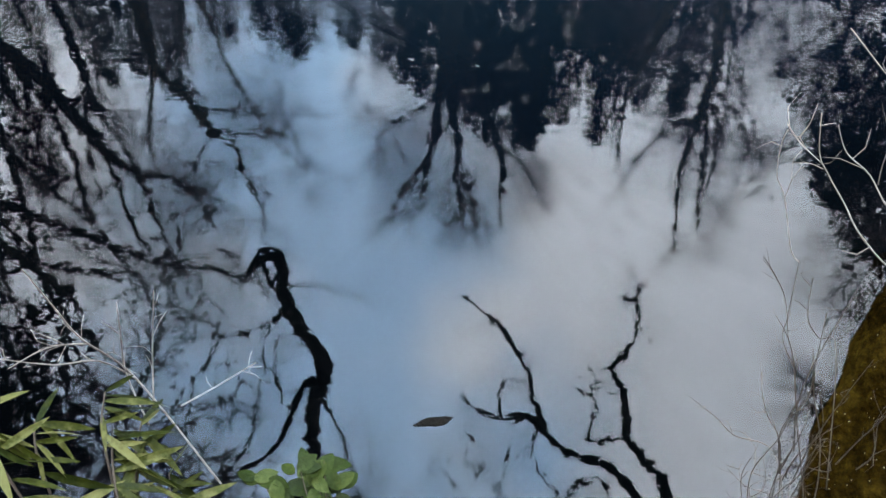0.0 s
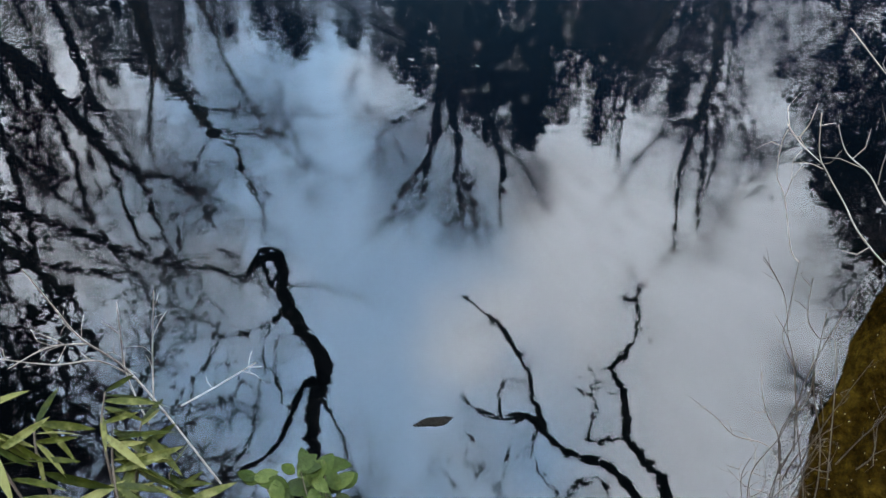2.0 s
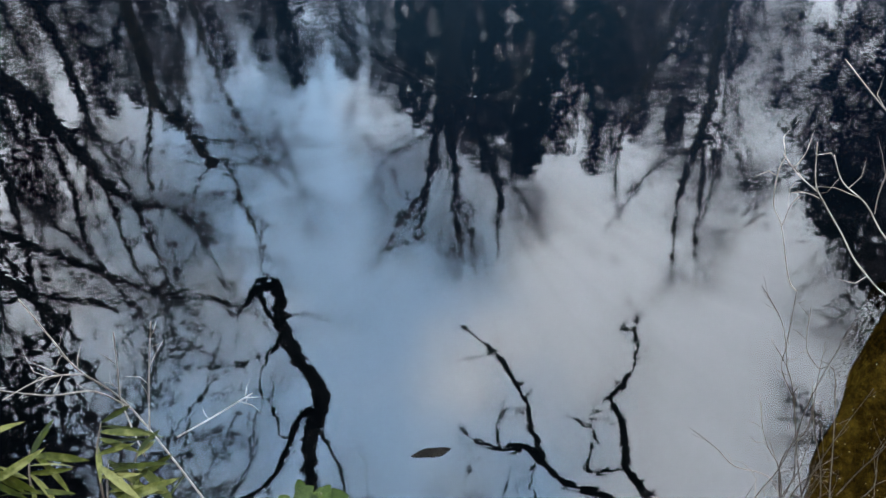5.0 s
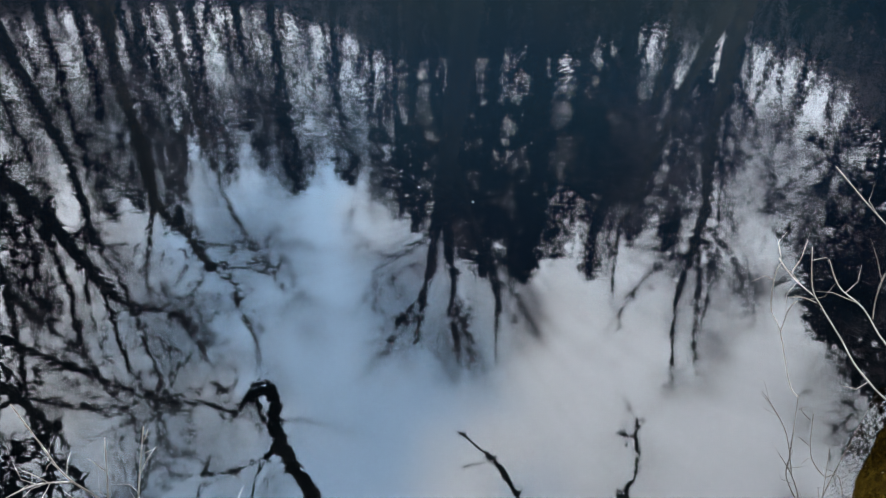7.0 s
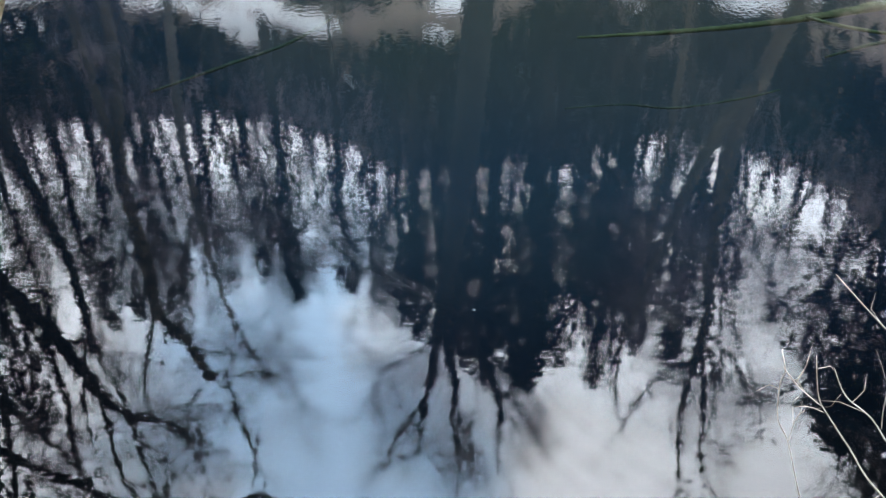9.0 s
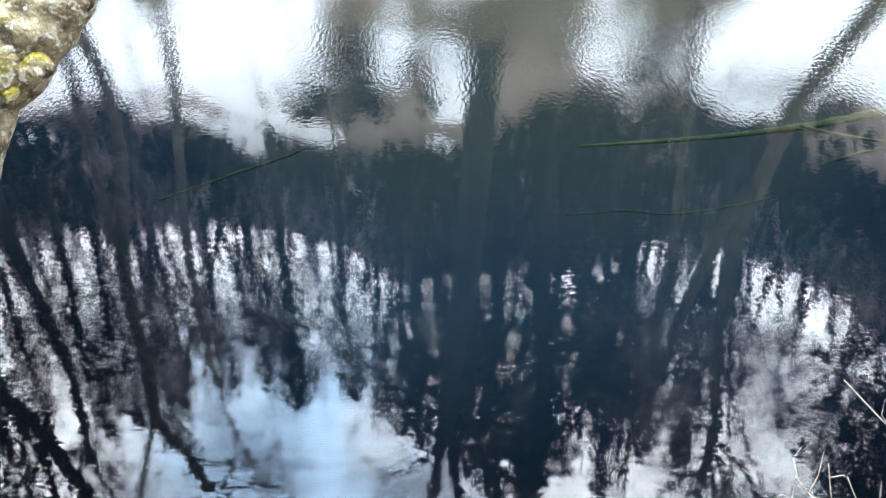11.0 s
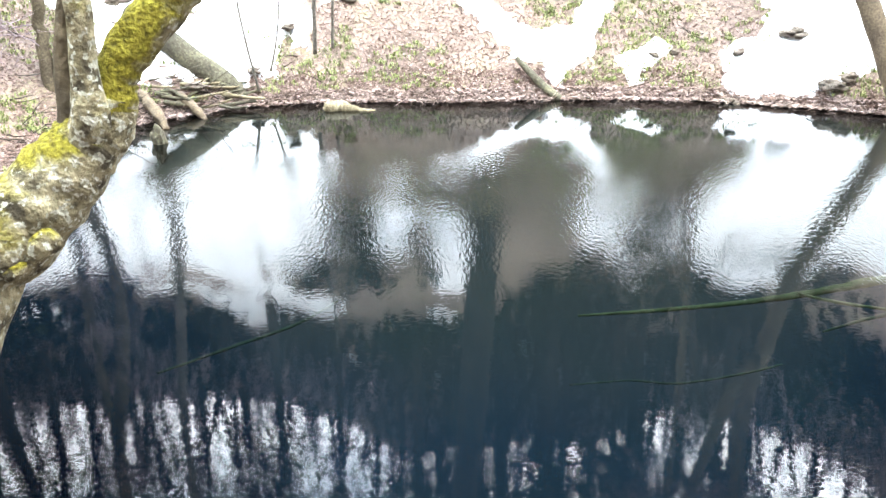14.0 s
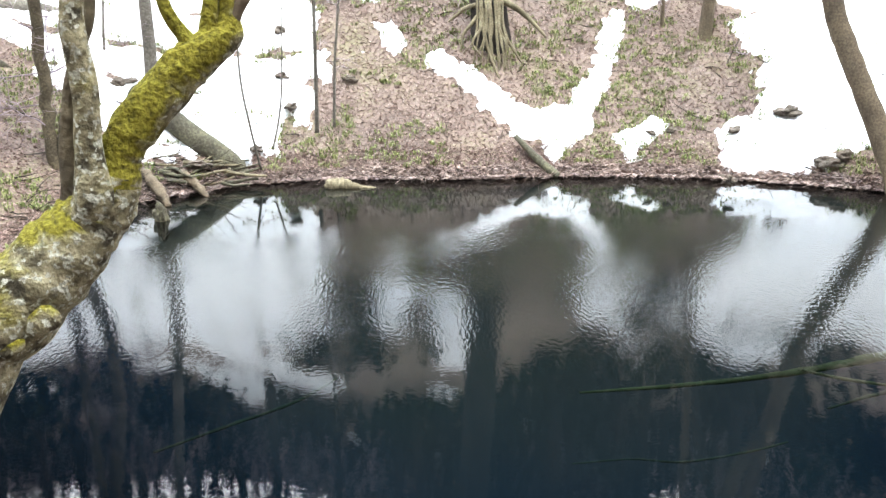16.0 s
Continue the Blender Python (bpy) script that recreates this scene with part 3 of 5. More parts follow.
crooked_tree("leaning_tree", "slender leaning tree with brown bark at the water's edge", spot(26.8, 19.7, 0.1),
             [(27.8, 19.7, -0.3, 0.32), (27.0, 19.7, 0.4, 0.235), (25.3, 19.7, 1.68, 0.22), (23.8, 19.7, 2.76, 0.21), (22.7, 19.7, 3.7, 0.2), (21.4, 19.6, 5.8, 0.19)],
             [[(21.5, 19.6, 5.6, 0.19), (19.6, 19.6, 7.0, 0.16), (18.3, 19.6, 9.0, 0.14), (17.2, 19.6, 11.2, 0.12), (16.4, 19.6, 13.1, 0.1), (15.5, 19.6, 15.1, 0.07), (16.3, 19.6, 17.4, 0.03)],
              [(21.4, 19.6, 5.7, 0.19), (20.8, 19.6, 8.6, 0.18), (21.4, 19.6, 11.5, 0.16), (22.0, 19.6, 12.9, 0.15), (22.0, 19.6, 14.6, 0.13), (21.9, 19.6, 15.4, 0.1), (21.8, 19.6, 16.7, 0.075), (22.6, 19.6, 19.0, 0.05), (23.7, 19.6, 20.8, 0.02)],
              [(22.0, 19.6, 14.5, 0.09), (20.4, 19.6, 15.2, 0.075), (18.6, 19.6, 16.2, 0.06), (17.0, 19.6, 18.3, 0.02)],
              [(22.2, 19.6, 14.2, 0.1), (22.8, 19.6, 15.0, 0.085), (23.6, 19.6, 16.4, 0.07), (24.3, 19.6, 18.2, 0.05), (25.7, 19.6, 20.4, 0.02)],
              [(22.3, 19.6, 13.9, 0.09), (23.5, 19.6, 14.6, 0.07), (24.1, 19.5, 15.6, 0.055), (24.6, 19.4, 17.3, 0.03)],
              [(22.4, 19.6, 13.5, 0.06), (25.0, 19.4, 14.1, 0.05), (27.3, 19.2, 15.3, 0.02)]],
             (13, 1.6, 0.03, 2), 12, bark=BROWN_BARK, haze=18)
crooked_tree("twin_stemmed_tree", "dark twin-stemmed bare tree on the far bank", spot(-23, 19, 1.0),
             [(-23.2, 18.6, -0.1, 0.19), (-22.7, 18.7, 1.45, 0.16), (-21.8, 18.8, 2.7, 0.15), (-21.7, 18.9, 4.3, 0.15), (-22.4, 19, 6.1, 0.15), (-23.2, 19, 7.9, 0.16), (-23.0, 19, 10.0, 0.155), (-23.3, 19, 12.3, 0.15)],
             [[(-23.5, 18.6, -0.1, 0.14), (-23.6, 18.7, 1.35, 0.12), (-23.6, 18.8, 2.6, 0.115), (-23.5, 18.9, 4.8, 0.11), (-23.2, 19, 6.8, 0.1), (-23.1, 19, 7.6, 0.08)],
              [(-23.3, 19, 12.2, 0.14), (-21.9, 19, 13.0, 0.13), (-21.1, 19, 14.0, 0.12), (-20.4, 19, 14.9, 0.1), (-18.6, 19, 15.8, 0.075), (-18.9, 19, 16.9, 0.06), (-18.0, 19, 18.6, 0.04), (-18.7, 19, 20.4, 0.015)],
              [(-20.5, 19, 14.8, 0.075), (-17.9, 19, 15.1, 0.06), (-14.6, 19, 15.5, 0.045), (-13.2, 19, 16.6, 0.03), (-12.0, 19, 17.6, 0.012)],
              [(-20.5, 19, 14.9, 0.06), (-22.5, 18.8, 15.7, 0.05), (-24.2, 18.6, 17.0, 0.02)],
              [(-23.2, 19, 12.0, 0.08), (-24.5, 19, 13.2, 0.06), (-25.6, 18.7, 14.2, 0.04), (-26, 18.5, 16.5, 0.02)],
              [(-21.2, 19, 13.8, 0.06), (-19.2, 18.8, 13.9, 0.045), (-17.2, 18.7, 14.2, 0.03), (-15.8, 18.6, 13.7, 0.012)]],
             (14, 1.7, 0.03, 2), 13, bark=BEECH_BARK, haze=17)
crooked_tree("bent_tree", "dark bent bare tree leaning over the water", spot(-34, 16, 3.2),
             [(-34, 17, 2.0, 0.204), (-33.8, 17, 5.5, 0.19), (-32.9, 17, 8.2, 0.18), (-31.3, 17, 9.5, 0.17), (-30.2, 17, 11.1, 0.16), (-29.0, 17, 12.5, 0.14)],
             [[(-29.2, 17, 12.3, 0.13), (-27.6, 16.9, 13.3, 0.11), (-25.8, 16.8, 13.7, 0.085), (-24.1, 16.7, 14.1, 0.065), (-23.0, 16.6, 15.4, 0.04), (-22.4, 16.5, 17.5, 0.02)],
              [(-27.6, 16.9, 13.3, 0.07), (-27.6, 16.8, 14.9, 0.06), (-27.4, 16.7, 16.8, 0.04), (-26.2, 16.6, 18.6, 0.02)],
              [(-31.5, 17, 9.6, 0.082), (-31.8, 16.6, 12.0, 0.06), (-32.6, 16.4, 14.0, 0.05), (-31, 16.3, 17.0, 0.03)],
              [(-29.2, 17, 12.3, 0.075), (-29.6, 16.5, 15.0, 0.06), (-28.6, 16.5, 17.5, 0.04), (-29.2, 16.5, 20, 0.02)],
              [(-33.6, 17, 6.5, 0.12), (-35.2, 17, 10.0, 0.1), (-35.6, 16.8, 11.3, 0.09), (-34.4, 16.6, 12.5, 0.07), (-32.7, 16.5, 14.0, 0.05), (-31.8, 16.2, 16, 0.02)],
              [(-35.6, 16.8, 11.0, 0.09), (-37.5, 16.5, 13.5, 0.08), (-38.8, 16.5, 15.5, 0.06), (-37.5, 16, 19.0, 0.02)],
              [(-33.4, 17, 7.2, 0.1), (-31.6, 17, 10.4, 0.09), (-29.8, 17, 10.5, 0.06), (-27.6, 16.9, 11.3, 0.03)]],
             (13, 1.9, 0.028, 2), 14, haze=15)
crooked_tree("thin_tree", "thin pale bare tree standing in the snow", spot(-17.7, 22, 1.9),
             [(-17.7, 22, 1.2, 0.17), (-17.6, 22, 3.2, 0.14), (-17.8, 22, 5.0, 0.14), (-18.6, 22, 9.1, 0.12), (-18.4, 22, 13.0, 0.09)],
             [[(-18.4, 22, 12.8, 0.07), (-17.6, 22, 15.5, 0.05), (-16.0, 22, 18.0, 0.02)], [(-18.5, 22, 11.0, 0.06), (-20.4, 22, 13.2, 0.04), (-21.2, 22, 16.0, 0.02)]],
             (14, 1.6, 0.025, 2), 15, bark=BARK)
crooked_tree("slim_tree", "slim dark bare tree among the brush of the far bank", spot(-29.8, 18, 1.2),
             [(-29.8, 18, 0.8, 0.15), (-29.4, 18, 5.2, 0.13), (-28.6, 18, 7.8, 0.12), (-28.2, 18, 9.2, 0.11), (-28.6, 18, 12.0, 0.09)],
             [[(-28.6, 18, 11.8, 0.07), (-27.4, 18, 14.0, 0.05), (-26.8, 18, 17.0, 0.02)], [(-28.5, 18, 11.0, 0.06), (-30.4, 18, 13.2, 0.04), (-31.2, 18, 16.0, 0.02)]],
             (13, 1.7, 0.026, 2), 16)
# overhanging limbs of the trees that stand beside and behind the lookout
crooked_tree("overhanging_tree", "near tree with a broken dark limb overhanging the pond", (-2.6, -1.6, 2.4),
             [(-120, 3.1, 2.2, 0.36), (-115, 2.6, 7, 0.32), (-90, 1.8, 12, 0.28), (-60, 2.0, 15.2, 0.24)],
             [[(-60, 2.0, 15.0, 0.22), (-30, 5.2, 16.0, 0.17), (-21, 7.6, 14.6, 0.15), (-19.5, 8, 13.2, 0.14), (-18.0, 8, 11.5, 0.135), (-16.2, 8, 10.7, 0.13), (-15.4, 8, 10.1, 0.13), (-16.0, 8, 9.5, 0.125), (-17.6, 8, 8.3, 0.12), (-17.9, 8, 7.5, 0.105), (-17.6, 8, 6.75, 0.1), (-18.1, 8, 6.5, 0.09), (-19.2, 8, 6.5, 0.085), (-20.2, 8, 6.62, 0.07)],
              [(-19.8, 8, 6.6, 0.05), (-20.9, 8, 6.75, 0.035), (-21.8, 8, 6.86, 0.028), (-23.2, 8, 6.6, 0.024), (-24.7, 8, 6.38, 0.02), (-28.3, 8, 6.1, 0.01)],
              [(-19.2, 8, 6.6, 0.04), (-19.4, 8, 6.95, 0.04), (-19.1, 8, 7.25, 0.035), (-18.3, 8, 7.55, 0.03)],
              [(-16.2, 8, 10.7, 0.09), (-18.0, 8, 10.6, 0.075), (-19.3, 8, 10.85, 0.07), (-21.9, 8, 11.8, 0.05), (-25.4, 8, 12.8, 0.04), (-30.1, 8, 13.05, 0.035), (-34.9, 8, 13.6, 0.02)],
              [(-20.6, 8, 11.3, 0.03), (-21.9, 8, 11.1, 0.026), (-21.5, 8, 10.3, 0.022), (-22.4, 8, 9.4, 0.02), (-21.4, 8, 8.7, 0.016), (-19.6, 8, 8.2, 0.01)],
              [(-18.2, 8, 7.9, 0.035), (-20.3, 8, 8.27, 0.028), (-22.7, 8, 8.35, 0.022), (-26.8, 8, 8.16, 0.018), (-31.0, 8, 7.6, 0.01)],
              [(-17.0, 8, 11.1, 0.04), (-15.8, 8, 12.2, 0.03), (-14.9, 8, 13.6, 0.025), (-15.2, 8, 15.0, 0.015)],
              [(-18.0, 8, 7.4, 0.014), (-15.6, 8, 7.45, 0.011), (-13.6, 8, 7.65, 0.008), (-11.8, 8, 7.4, 0.005)]],
             (8, 1.0, 0.012, 1), 21, haze=6)
crooked_tree("forked_tree", "near forked tree whose thin limbs overhang the pond", (3.6, -2.2, 2.5),
             [(122, 4.2, 2.2, 0.3), (115, 3.8, 8, 0.27), (95, 3.2, 13, 0.22), (70, 4.0, 16, 0.17)],
             [[(70, 4.0, 15.8, 0.15), (44, 7.0, 15.4, 0.13), (34.4, 8, 13.6, 0.105), (30.1, 8, 12.75, 0.09), (26.1, 8, 11.85, 0.075), (23.8, 8, 10.45, 0.065), (21.9, 8, 9.9, 0.06), (21.1, 8, 9.65, 0.05), (22.3, 8, 9.15, 0.035), (22.7, 8, 8.5, 0.032), (22.5, 8, 7.85, 0.03), (21.3, 8, 7.5, 0.022), (19.4, 8, 7.5, 0.01)],
              [(26.0, 8, 11.9, 0.045), (24.4, 8, 12.35, 0.05), (22.7, 8, 12.6, 0.045), (21.0, 8, 12.6, 0.035), (20.9, 8, 11.9, 0.03), (20.8, 8, 11.15, 0.03), (18.6, 8, 10.87, 0.025), (16.5, 8, 10.7, 0.01)],
              [(20.8, 8, 11.15, 0.022), (19.6, 8, 10.7, 0.02), (20.2, 8, 10.2, 0.01)],
              [(40, 7.4, 15.4, 0.12), (30.9, 8, 14.33, 0.1), (26.5, 8, 13.7, 0.095), (22.8, 8, 13.54, 0.09), (18.5, 8, 13.6, 0.085), (15.3, 8, 13.0, 0.075), (12.2, 8, 12.4, 0.06), (8.6, 8, 12.66, 0.045), (5.1, 8, 12.4, 0.03), (2.1, 8, 11.8, 0.012)],
              [(15.3, 8, 13.0, 0.06), (13.6, 8, 12.2, 0.055), (12.1, 8, 11.45, 0.055), (10.9, 8, 10.5, 0.05), (9.2, 8, 9.95, 0.045), (7.7, 8, 9.3, 0.035), (5.6, 8, 8.84, 0.028), (2.3, 8, 8.24, 0.012)],
              [(13.9, 8, 13.0, 0.03), (13.6, 8, 14.0, 0.028), (16.7, 8, 15.4, 0.025), (20.0, 8, 16.1, 0.015)],
              [(20.5, 8, 16.0, 0.03), (22.2, 8, 14.7, 0.035), (24.4, 8, 14.3, 0.035), (27.0, 8, 15.1, 0.025)],
              [(8.6, 8, 12.6, 0.03), (7.5, 8, 11.7, 0.028), (8.3, 8, 11.1, 0.02), (9.8, 8, 10.9, 0.012)],
              [(21.4, 8, 7.5, 0.014), (21.6, 8, 7.1, 0.01), (20.4, 8, 6.8, 0.006)]],
             (8, 0.9, 0.012, 1), 22, haze=7)


def budding_tree(label, base, trunk, sprays, seed, fine=0.009, count=16):
    """A tree at the lookout's side whose long thin boughs end in a loose haze of budding twigs over the water.
    sprays: (bearing, distance, height) where a bough starts and where it ends."""
    rng = random.Random(seed)
    top = empty("budding_tree", base, label, "tree", "budding trees at the lookout")
    v, f = [], []
    tube(v, f, smooth_path([(spot(a, r, z), w) for a, r, z, w in trunk]), 10, lumps=0.12)
    mesh_object("trunk", v, f, DARK_BARK, top)
    cv, cf = [], []
    for start, end in sprays:
        p, q = spot(*start), spot(*end)
        n = 9
        path = []
        for i in range(n + 1):
            k = i / n
            sway = Vector((rng.gauss(0, 1), rng.gauss(0, 1), rng.gauss(0, 1))) * (0.09 if 0 < i else 0)
            path.append((p.lerp(q, k) + sway + Vector((0, 0, 0.5 * math.sin(math.pi * k))), 0.035 * (1 - k) + 0.006))
        v, f = [], []
        tube(v, f, path, 5)
        mesh_object("bough", v, f, DARK_BARK, top)
        twigs_along(cv, cf, rng, path, count, 1.5, fine, 2, first=0.3, spread=1.0, last=6)
    mesh_object("crown", cv, cf, TWIG, top)
    return top


budding_tree("near tree with long thin boughs and a haze of budding twigs", spot(-72, 6, 2.6),
             [(-72, 6.0, 1.8, 0.2), (-70, 6.2, 6, 0.18), (-66, 6.5, 10.5, 0.15), (-62, 6.8, 13, 0.1)],
             [((-66, 6.5, 9.5), (-29, 8.5, 6.6)), ((-65, 6.6, 10.5), (-24, 8.5, 8.4)), ((-64, 6.6, 11.5), (-27, 8.0, 9.6)), ((-63, 6.7, 12.5), (-25, 8.0, 11.0)), ((-66, 6.5, 9.0), (-34, 9.0, 5.6)),
              ((-64, 6.6, 11.0), (-36, 8.5, 8.0)), ((-64, 6.6, 11.2), (-33, 8.0, 10.5)), ((-65, 6.6, 10.0), (-21, 8.8, 7.4)), ((-62, 6.8, 12.8), (-36, 7.5, 12.0)), ((-63, 6.7, 12.2), (-20, 8.2, 9.6)), ((-66, 6.5, 9.2), (-25, 9.5, 7.2)), ((-62, 6.8, 12.6), (-24, 7.6, 12.4))], 24, 0.011, 18)
budding_tree("near tree with long thin boughs and a haze of budding twigs", (-0.8, -1.6, 2.5),
             [(-154, 1.8, 2.2, 0.16), (-150, 1.8, 7, 0.14), (-140, 1.6, 11.5, 0.11), (-120, 1.2, 14, 0.06)],
             [((-140, 1.6, 11.5), (-13, 6.4, 9.0)), ((-130, 1.4, 13.0), (-9, 6.4, 10.6)), ((-135, 1.5, 12.5), (-16, 6.0, 11.4)), ((-125, 1.3, 13.5), (-4, 6.0, 12.6)), ((-120, 1.2, 13.8), (11, 7.4, 11.6)), ((-130, 1.4, 13.2), (3, 7.2, 11.2)), ((-135, 1.5, 12.0), (-11, 6.0, 10.0))], 25, 0.011, 17)


budding_tree("near tree with long thin boughs and a haze of budding twigs", spot(70, 7, 2.6),
             [(70, 7.0, 1.8, 0.2), (69, 7.2, 6, 0.18), (66, 7.5, 9.5, 0.14), (63, 7.8, 11.5, 0.08)],
             [((67, 7.4, 8.0), (36, 9.5, 5.6)), ((66, 7.5, 9.2), (38, 9.2, 7.2)), ((65, 7.6, 10.0), (41, 9.0, 8.6)), ((67, 7.4, 7.6), (39, 9.5, 6.2)), ((64, 7.7, 10.8), (46, 9.0, 9.6))], 26, 0.012, 18)


def bare_tree(label, height, spread, seed, lean=0.0):
    """A slim bare woodland tree at the origin: trunk, four to six limbs, a crown of fine twigs."""
    rng = random.Random(seed)
    top = empty("bare_tree", (0, 0, 0), label, "tree", "bare trees on the slope")
    v, f = [], []
    path = wander(rng, Vector((0, 0, -0.6)), Vector((lean, 0, 1)), height, height * 0.011, 9, 0.06, 0.05, 0.2)
    tube(v, f, path, 7)
    mesh_object("trunk", v, f, DARK_BARK, top)
    cv, cf = [], []
    for k in range(6):
        i = 4 + int(k * 0.85)
        p, r = path[i]
        a = k * 2.4 + rng.random()
        br = wander(rng, p, Vector((math.cos(a) * spread, math.sin(a) * spread, 1.0)), height * rng.uniform(0.25, 0.4), r * 0.6, 6, 0.16, 0.05)
        v, f = [], []
        tube(v, f, br, 5)
        mesh_object("limb", v, f, DARK_BARK, top)
        twigs_along(cv, cf, rng, br, 11, height * 0.14, 0.022, 1, last=6)
    twigs_along(cv, cf, rng, path, 22, height * 0.12, 0.02, 1, first=0.2, last=6)
    mesh_object("crown", cv, cf, TWIG, top)
    return top


def conifer(label, height, seed, low=0.22, wide=0.2, taper=0.65, sprays=14):
    """A dark evergreen at the origin: trunk and tiers of boughs with hanging sprays."""
    rng = random.Random(seed)
    top = empty("evergreen_tree", (0, 0, 0), label, "tree", "evergreen trees on the slope")
    v, f = [], []
    path = wander(rng, Vector((0, 0, -0.6)), Vector((0, 0, 1)), height, height * 0.016, 8, 0.02, 0.05, 0.1)
    tube(v, f, path, 7)
    mesh_object("trunk", v, f, DARK_BARK, top)
    cv, cf = [], []
    for k in range(95):
        q = low + (1 - low) * (k / 95) ** 0.9
        z = q * height
        reach = height * wide * (1.06 - q) ** taper * rng.uniform(0.6, 1.15)
        a = k * 2.39996 + rng.gauss(0, 0.2)
        way = Vector((math.cos(a), math.sin(a), -0.12))
        for m in range(sprays):
            d = rng.uniform(0.15, 1.0) * reach
            p = Vector((way.x * d, way.y * d, z - 0.25 * d + rng.gauss(0, 0.15)))
            side = Vector((rng.gauss(0, 1), rng.gauss(0, 1), rng.gauss(-0.3, 0.5))).normalized()
            w = side.cross(Vector((rng.random(), rng.random(), 1))).normalized()
            ln = rng.uniform(0.35, 0.8)
            b = len(cv)
            cv.extend((p, p + side * ln * 0.5 + w * ln * 0.17, p + side * ln, p + side * ln * 0.5 - w * ln * 0.17))
            cf.append((b, b + 1, b + 2, b + 3))
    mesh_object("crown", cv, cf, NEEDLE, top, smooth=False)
    return top


def plant(model, az, r, height_ratio, turn, sink=0.2):
    p = spot(az, r, 0)
    p.z = ground_height(p.x, p.y) - sink
    return Matrix.Translation(p) @ Matrix.Rotation(turn, 4, "Z") @ Matrix.Diagonal((height_ratio, height_ratio, height_ratio, 1))


def put_copy(model, az, r, ratio, turn):
    m = plant(model, az, r, ratio, turn)
    ob = copy_thing(model, m)
    ob.scale = (ratio, ratio, ratio)
    return ob


def young_tree(height, seed):
    """A whip-thin young stem at the origin with a loose broom of twigs from low down."""
    rng = random.Random(seed)
    top = empty("young_tree", (0, 0, 0), "thin young bare tree in the brushwood on the ridge", "tree", "young trees on the ridge")
    v, f = [], []
    path = wander(rng, Vector((0, 0, -0.4)), Vector((rng.gauss(0, 0.12), rng.gauss(0, 0.12), 1)), height, 0.06, 8, 0.1, 0.03, 0.2)
    tube(v, f, path, 5)
    mesh_object("trunk", v, f, DARK_BARK, top)
    cv, cf = [], []
    twigs_along(cv, cf, rng, path, 16, height * 0.26, 0.018, 1, first=0.12, spread=0.7)
    mesh_object("crown", cv, cf, TWIG, top)
    return top


WOODS = random.Random(5)
young_models = [young_tree(7.5, s) for s in (71, 72, 73)]
for model, (az, r) in zip(young_models, ((-10, 47), (4, 46), (18, 47))):
    model.matrix_basis = plant(model, az, r, 1, az)
ever_high = [conifer("evergreen tree with a bare lower trunk on the slope", 20, sd, 0.42, 0.19, 0.6, 8) for sd in (44, 45)]
high_crown = conifer("tall evergreen tree with a high dark crown", 20, 43, 0.6, 0.3, 0.5, 9)
bare_models = [bare_tree("slim bare deciduous tree with fine grey twigs on the slope", 16, 0.9, s) for s in (31, 32, 33, 34)]
ever_models = [conifer("dark green evergreen tree on the wooded slope", 20, s, sprays=17) for s in (41, 42)]
for model, (az, r) in zip(bare_models, ((-20, 52), (14, 50), (-12, 55), (24, 48))):
    model.matrix_basis = plant(model, az, r, 1, az)
for model, (az, r, k) in zip(ever_models + ever_high, ((7.6, 35, 1.1), (1.0, 41, 0.85), (-22, 40, 0.95), (15, 41, 0.85))):
    model.matrix_basis = plant(model, az, r, k, az)
high_crown.matrix_basis = plant(high_crown, 34.5, 20, 0.78, 0.3)
for az, r, k in ((39, 18.5, 0.78), (43.5, 21, 0.85)):
    put_copy(high_crown, az, r, k, az)
# along the ridge
for i in range(98):
    az = -52 + i * 1.077 + WOODS.uniform(-0.7, 0.7)
    put_copy(bare_models[i % 4], az, WOODS.uniform(44, 62), WOODS.uniform(0.8, 1.1), WOODS.uniform(0, 6.28))
# lower on the slope, thicker at both sides
for az, r, k in ((-38, 24, 1.1), (-21, 33, 1.1), (-30, 40, 1.0), (-15, 38, 0.95), (-47, 22, 1.0),
                 (12, 36, 1.0), (16, 30, 1.15), (20, 35, 1.2), (30, 26, 1.1), (42, 28, 1.1), (47, 24, 1.0), (37, 13.5, 0.9), (42.5, 14, 1.0), (18, 39, 1.05), (37, 27, 1.0), (40, 33, 1.1), (-8.5, 44, 0.75), (20, 44, 1.1), (35, 38, 1.1)):
    put_copy(bare_models[int(r) % 4], az, r, k, az * 1.7)
for az, r, k in ((12.2, 37, 0.8), (4.5, 38, 0.95), (-1.8, 41, 0.7)):
    put_copy(ever_models[int(r) % 2], az, r, k, az)
# a darker belt of tall evergreens below the ridge, with a notch of open sky in it
BELT_AZ = [-50, -40, -18, -15, -9, -7, -2, 0, 12, 16, 22, 30, 50]
BELT_TOP = [43, 42.5, 43, 42.5, 42.5, 44.5, 45, 48, 48, 46.5, 44, 43, 46]
for i in range(22):
    az = -46 + i * 3.15 + WOODS.uniform(-0.8, 0.8)
    r = WOODS.uniform(36, 50)
    p = spot(az, r, 0)
    up = r * math.tan(radians(float(np.interp(az, BELT_AZ, BELT_TOP)) - WOODS.uniform(0, 3))) - EYE
    put_copy(ever_high[i % 2], az, r, max(0.3, (up - ground_height(p.x, p.y)) / 20), WOODS.uniform(0, 6.28))
for az, r, k in ((2.4, 36, 1.0), (8.8, 37, 1.0), (13.6, 38, 0.95), (-3.5, 40, 0.85)):
    put_copy(ever_high[int(r) % 2], az, r, k, az)
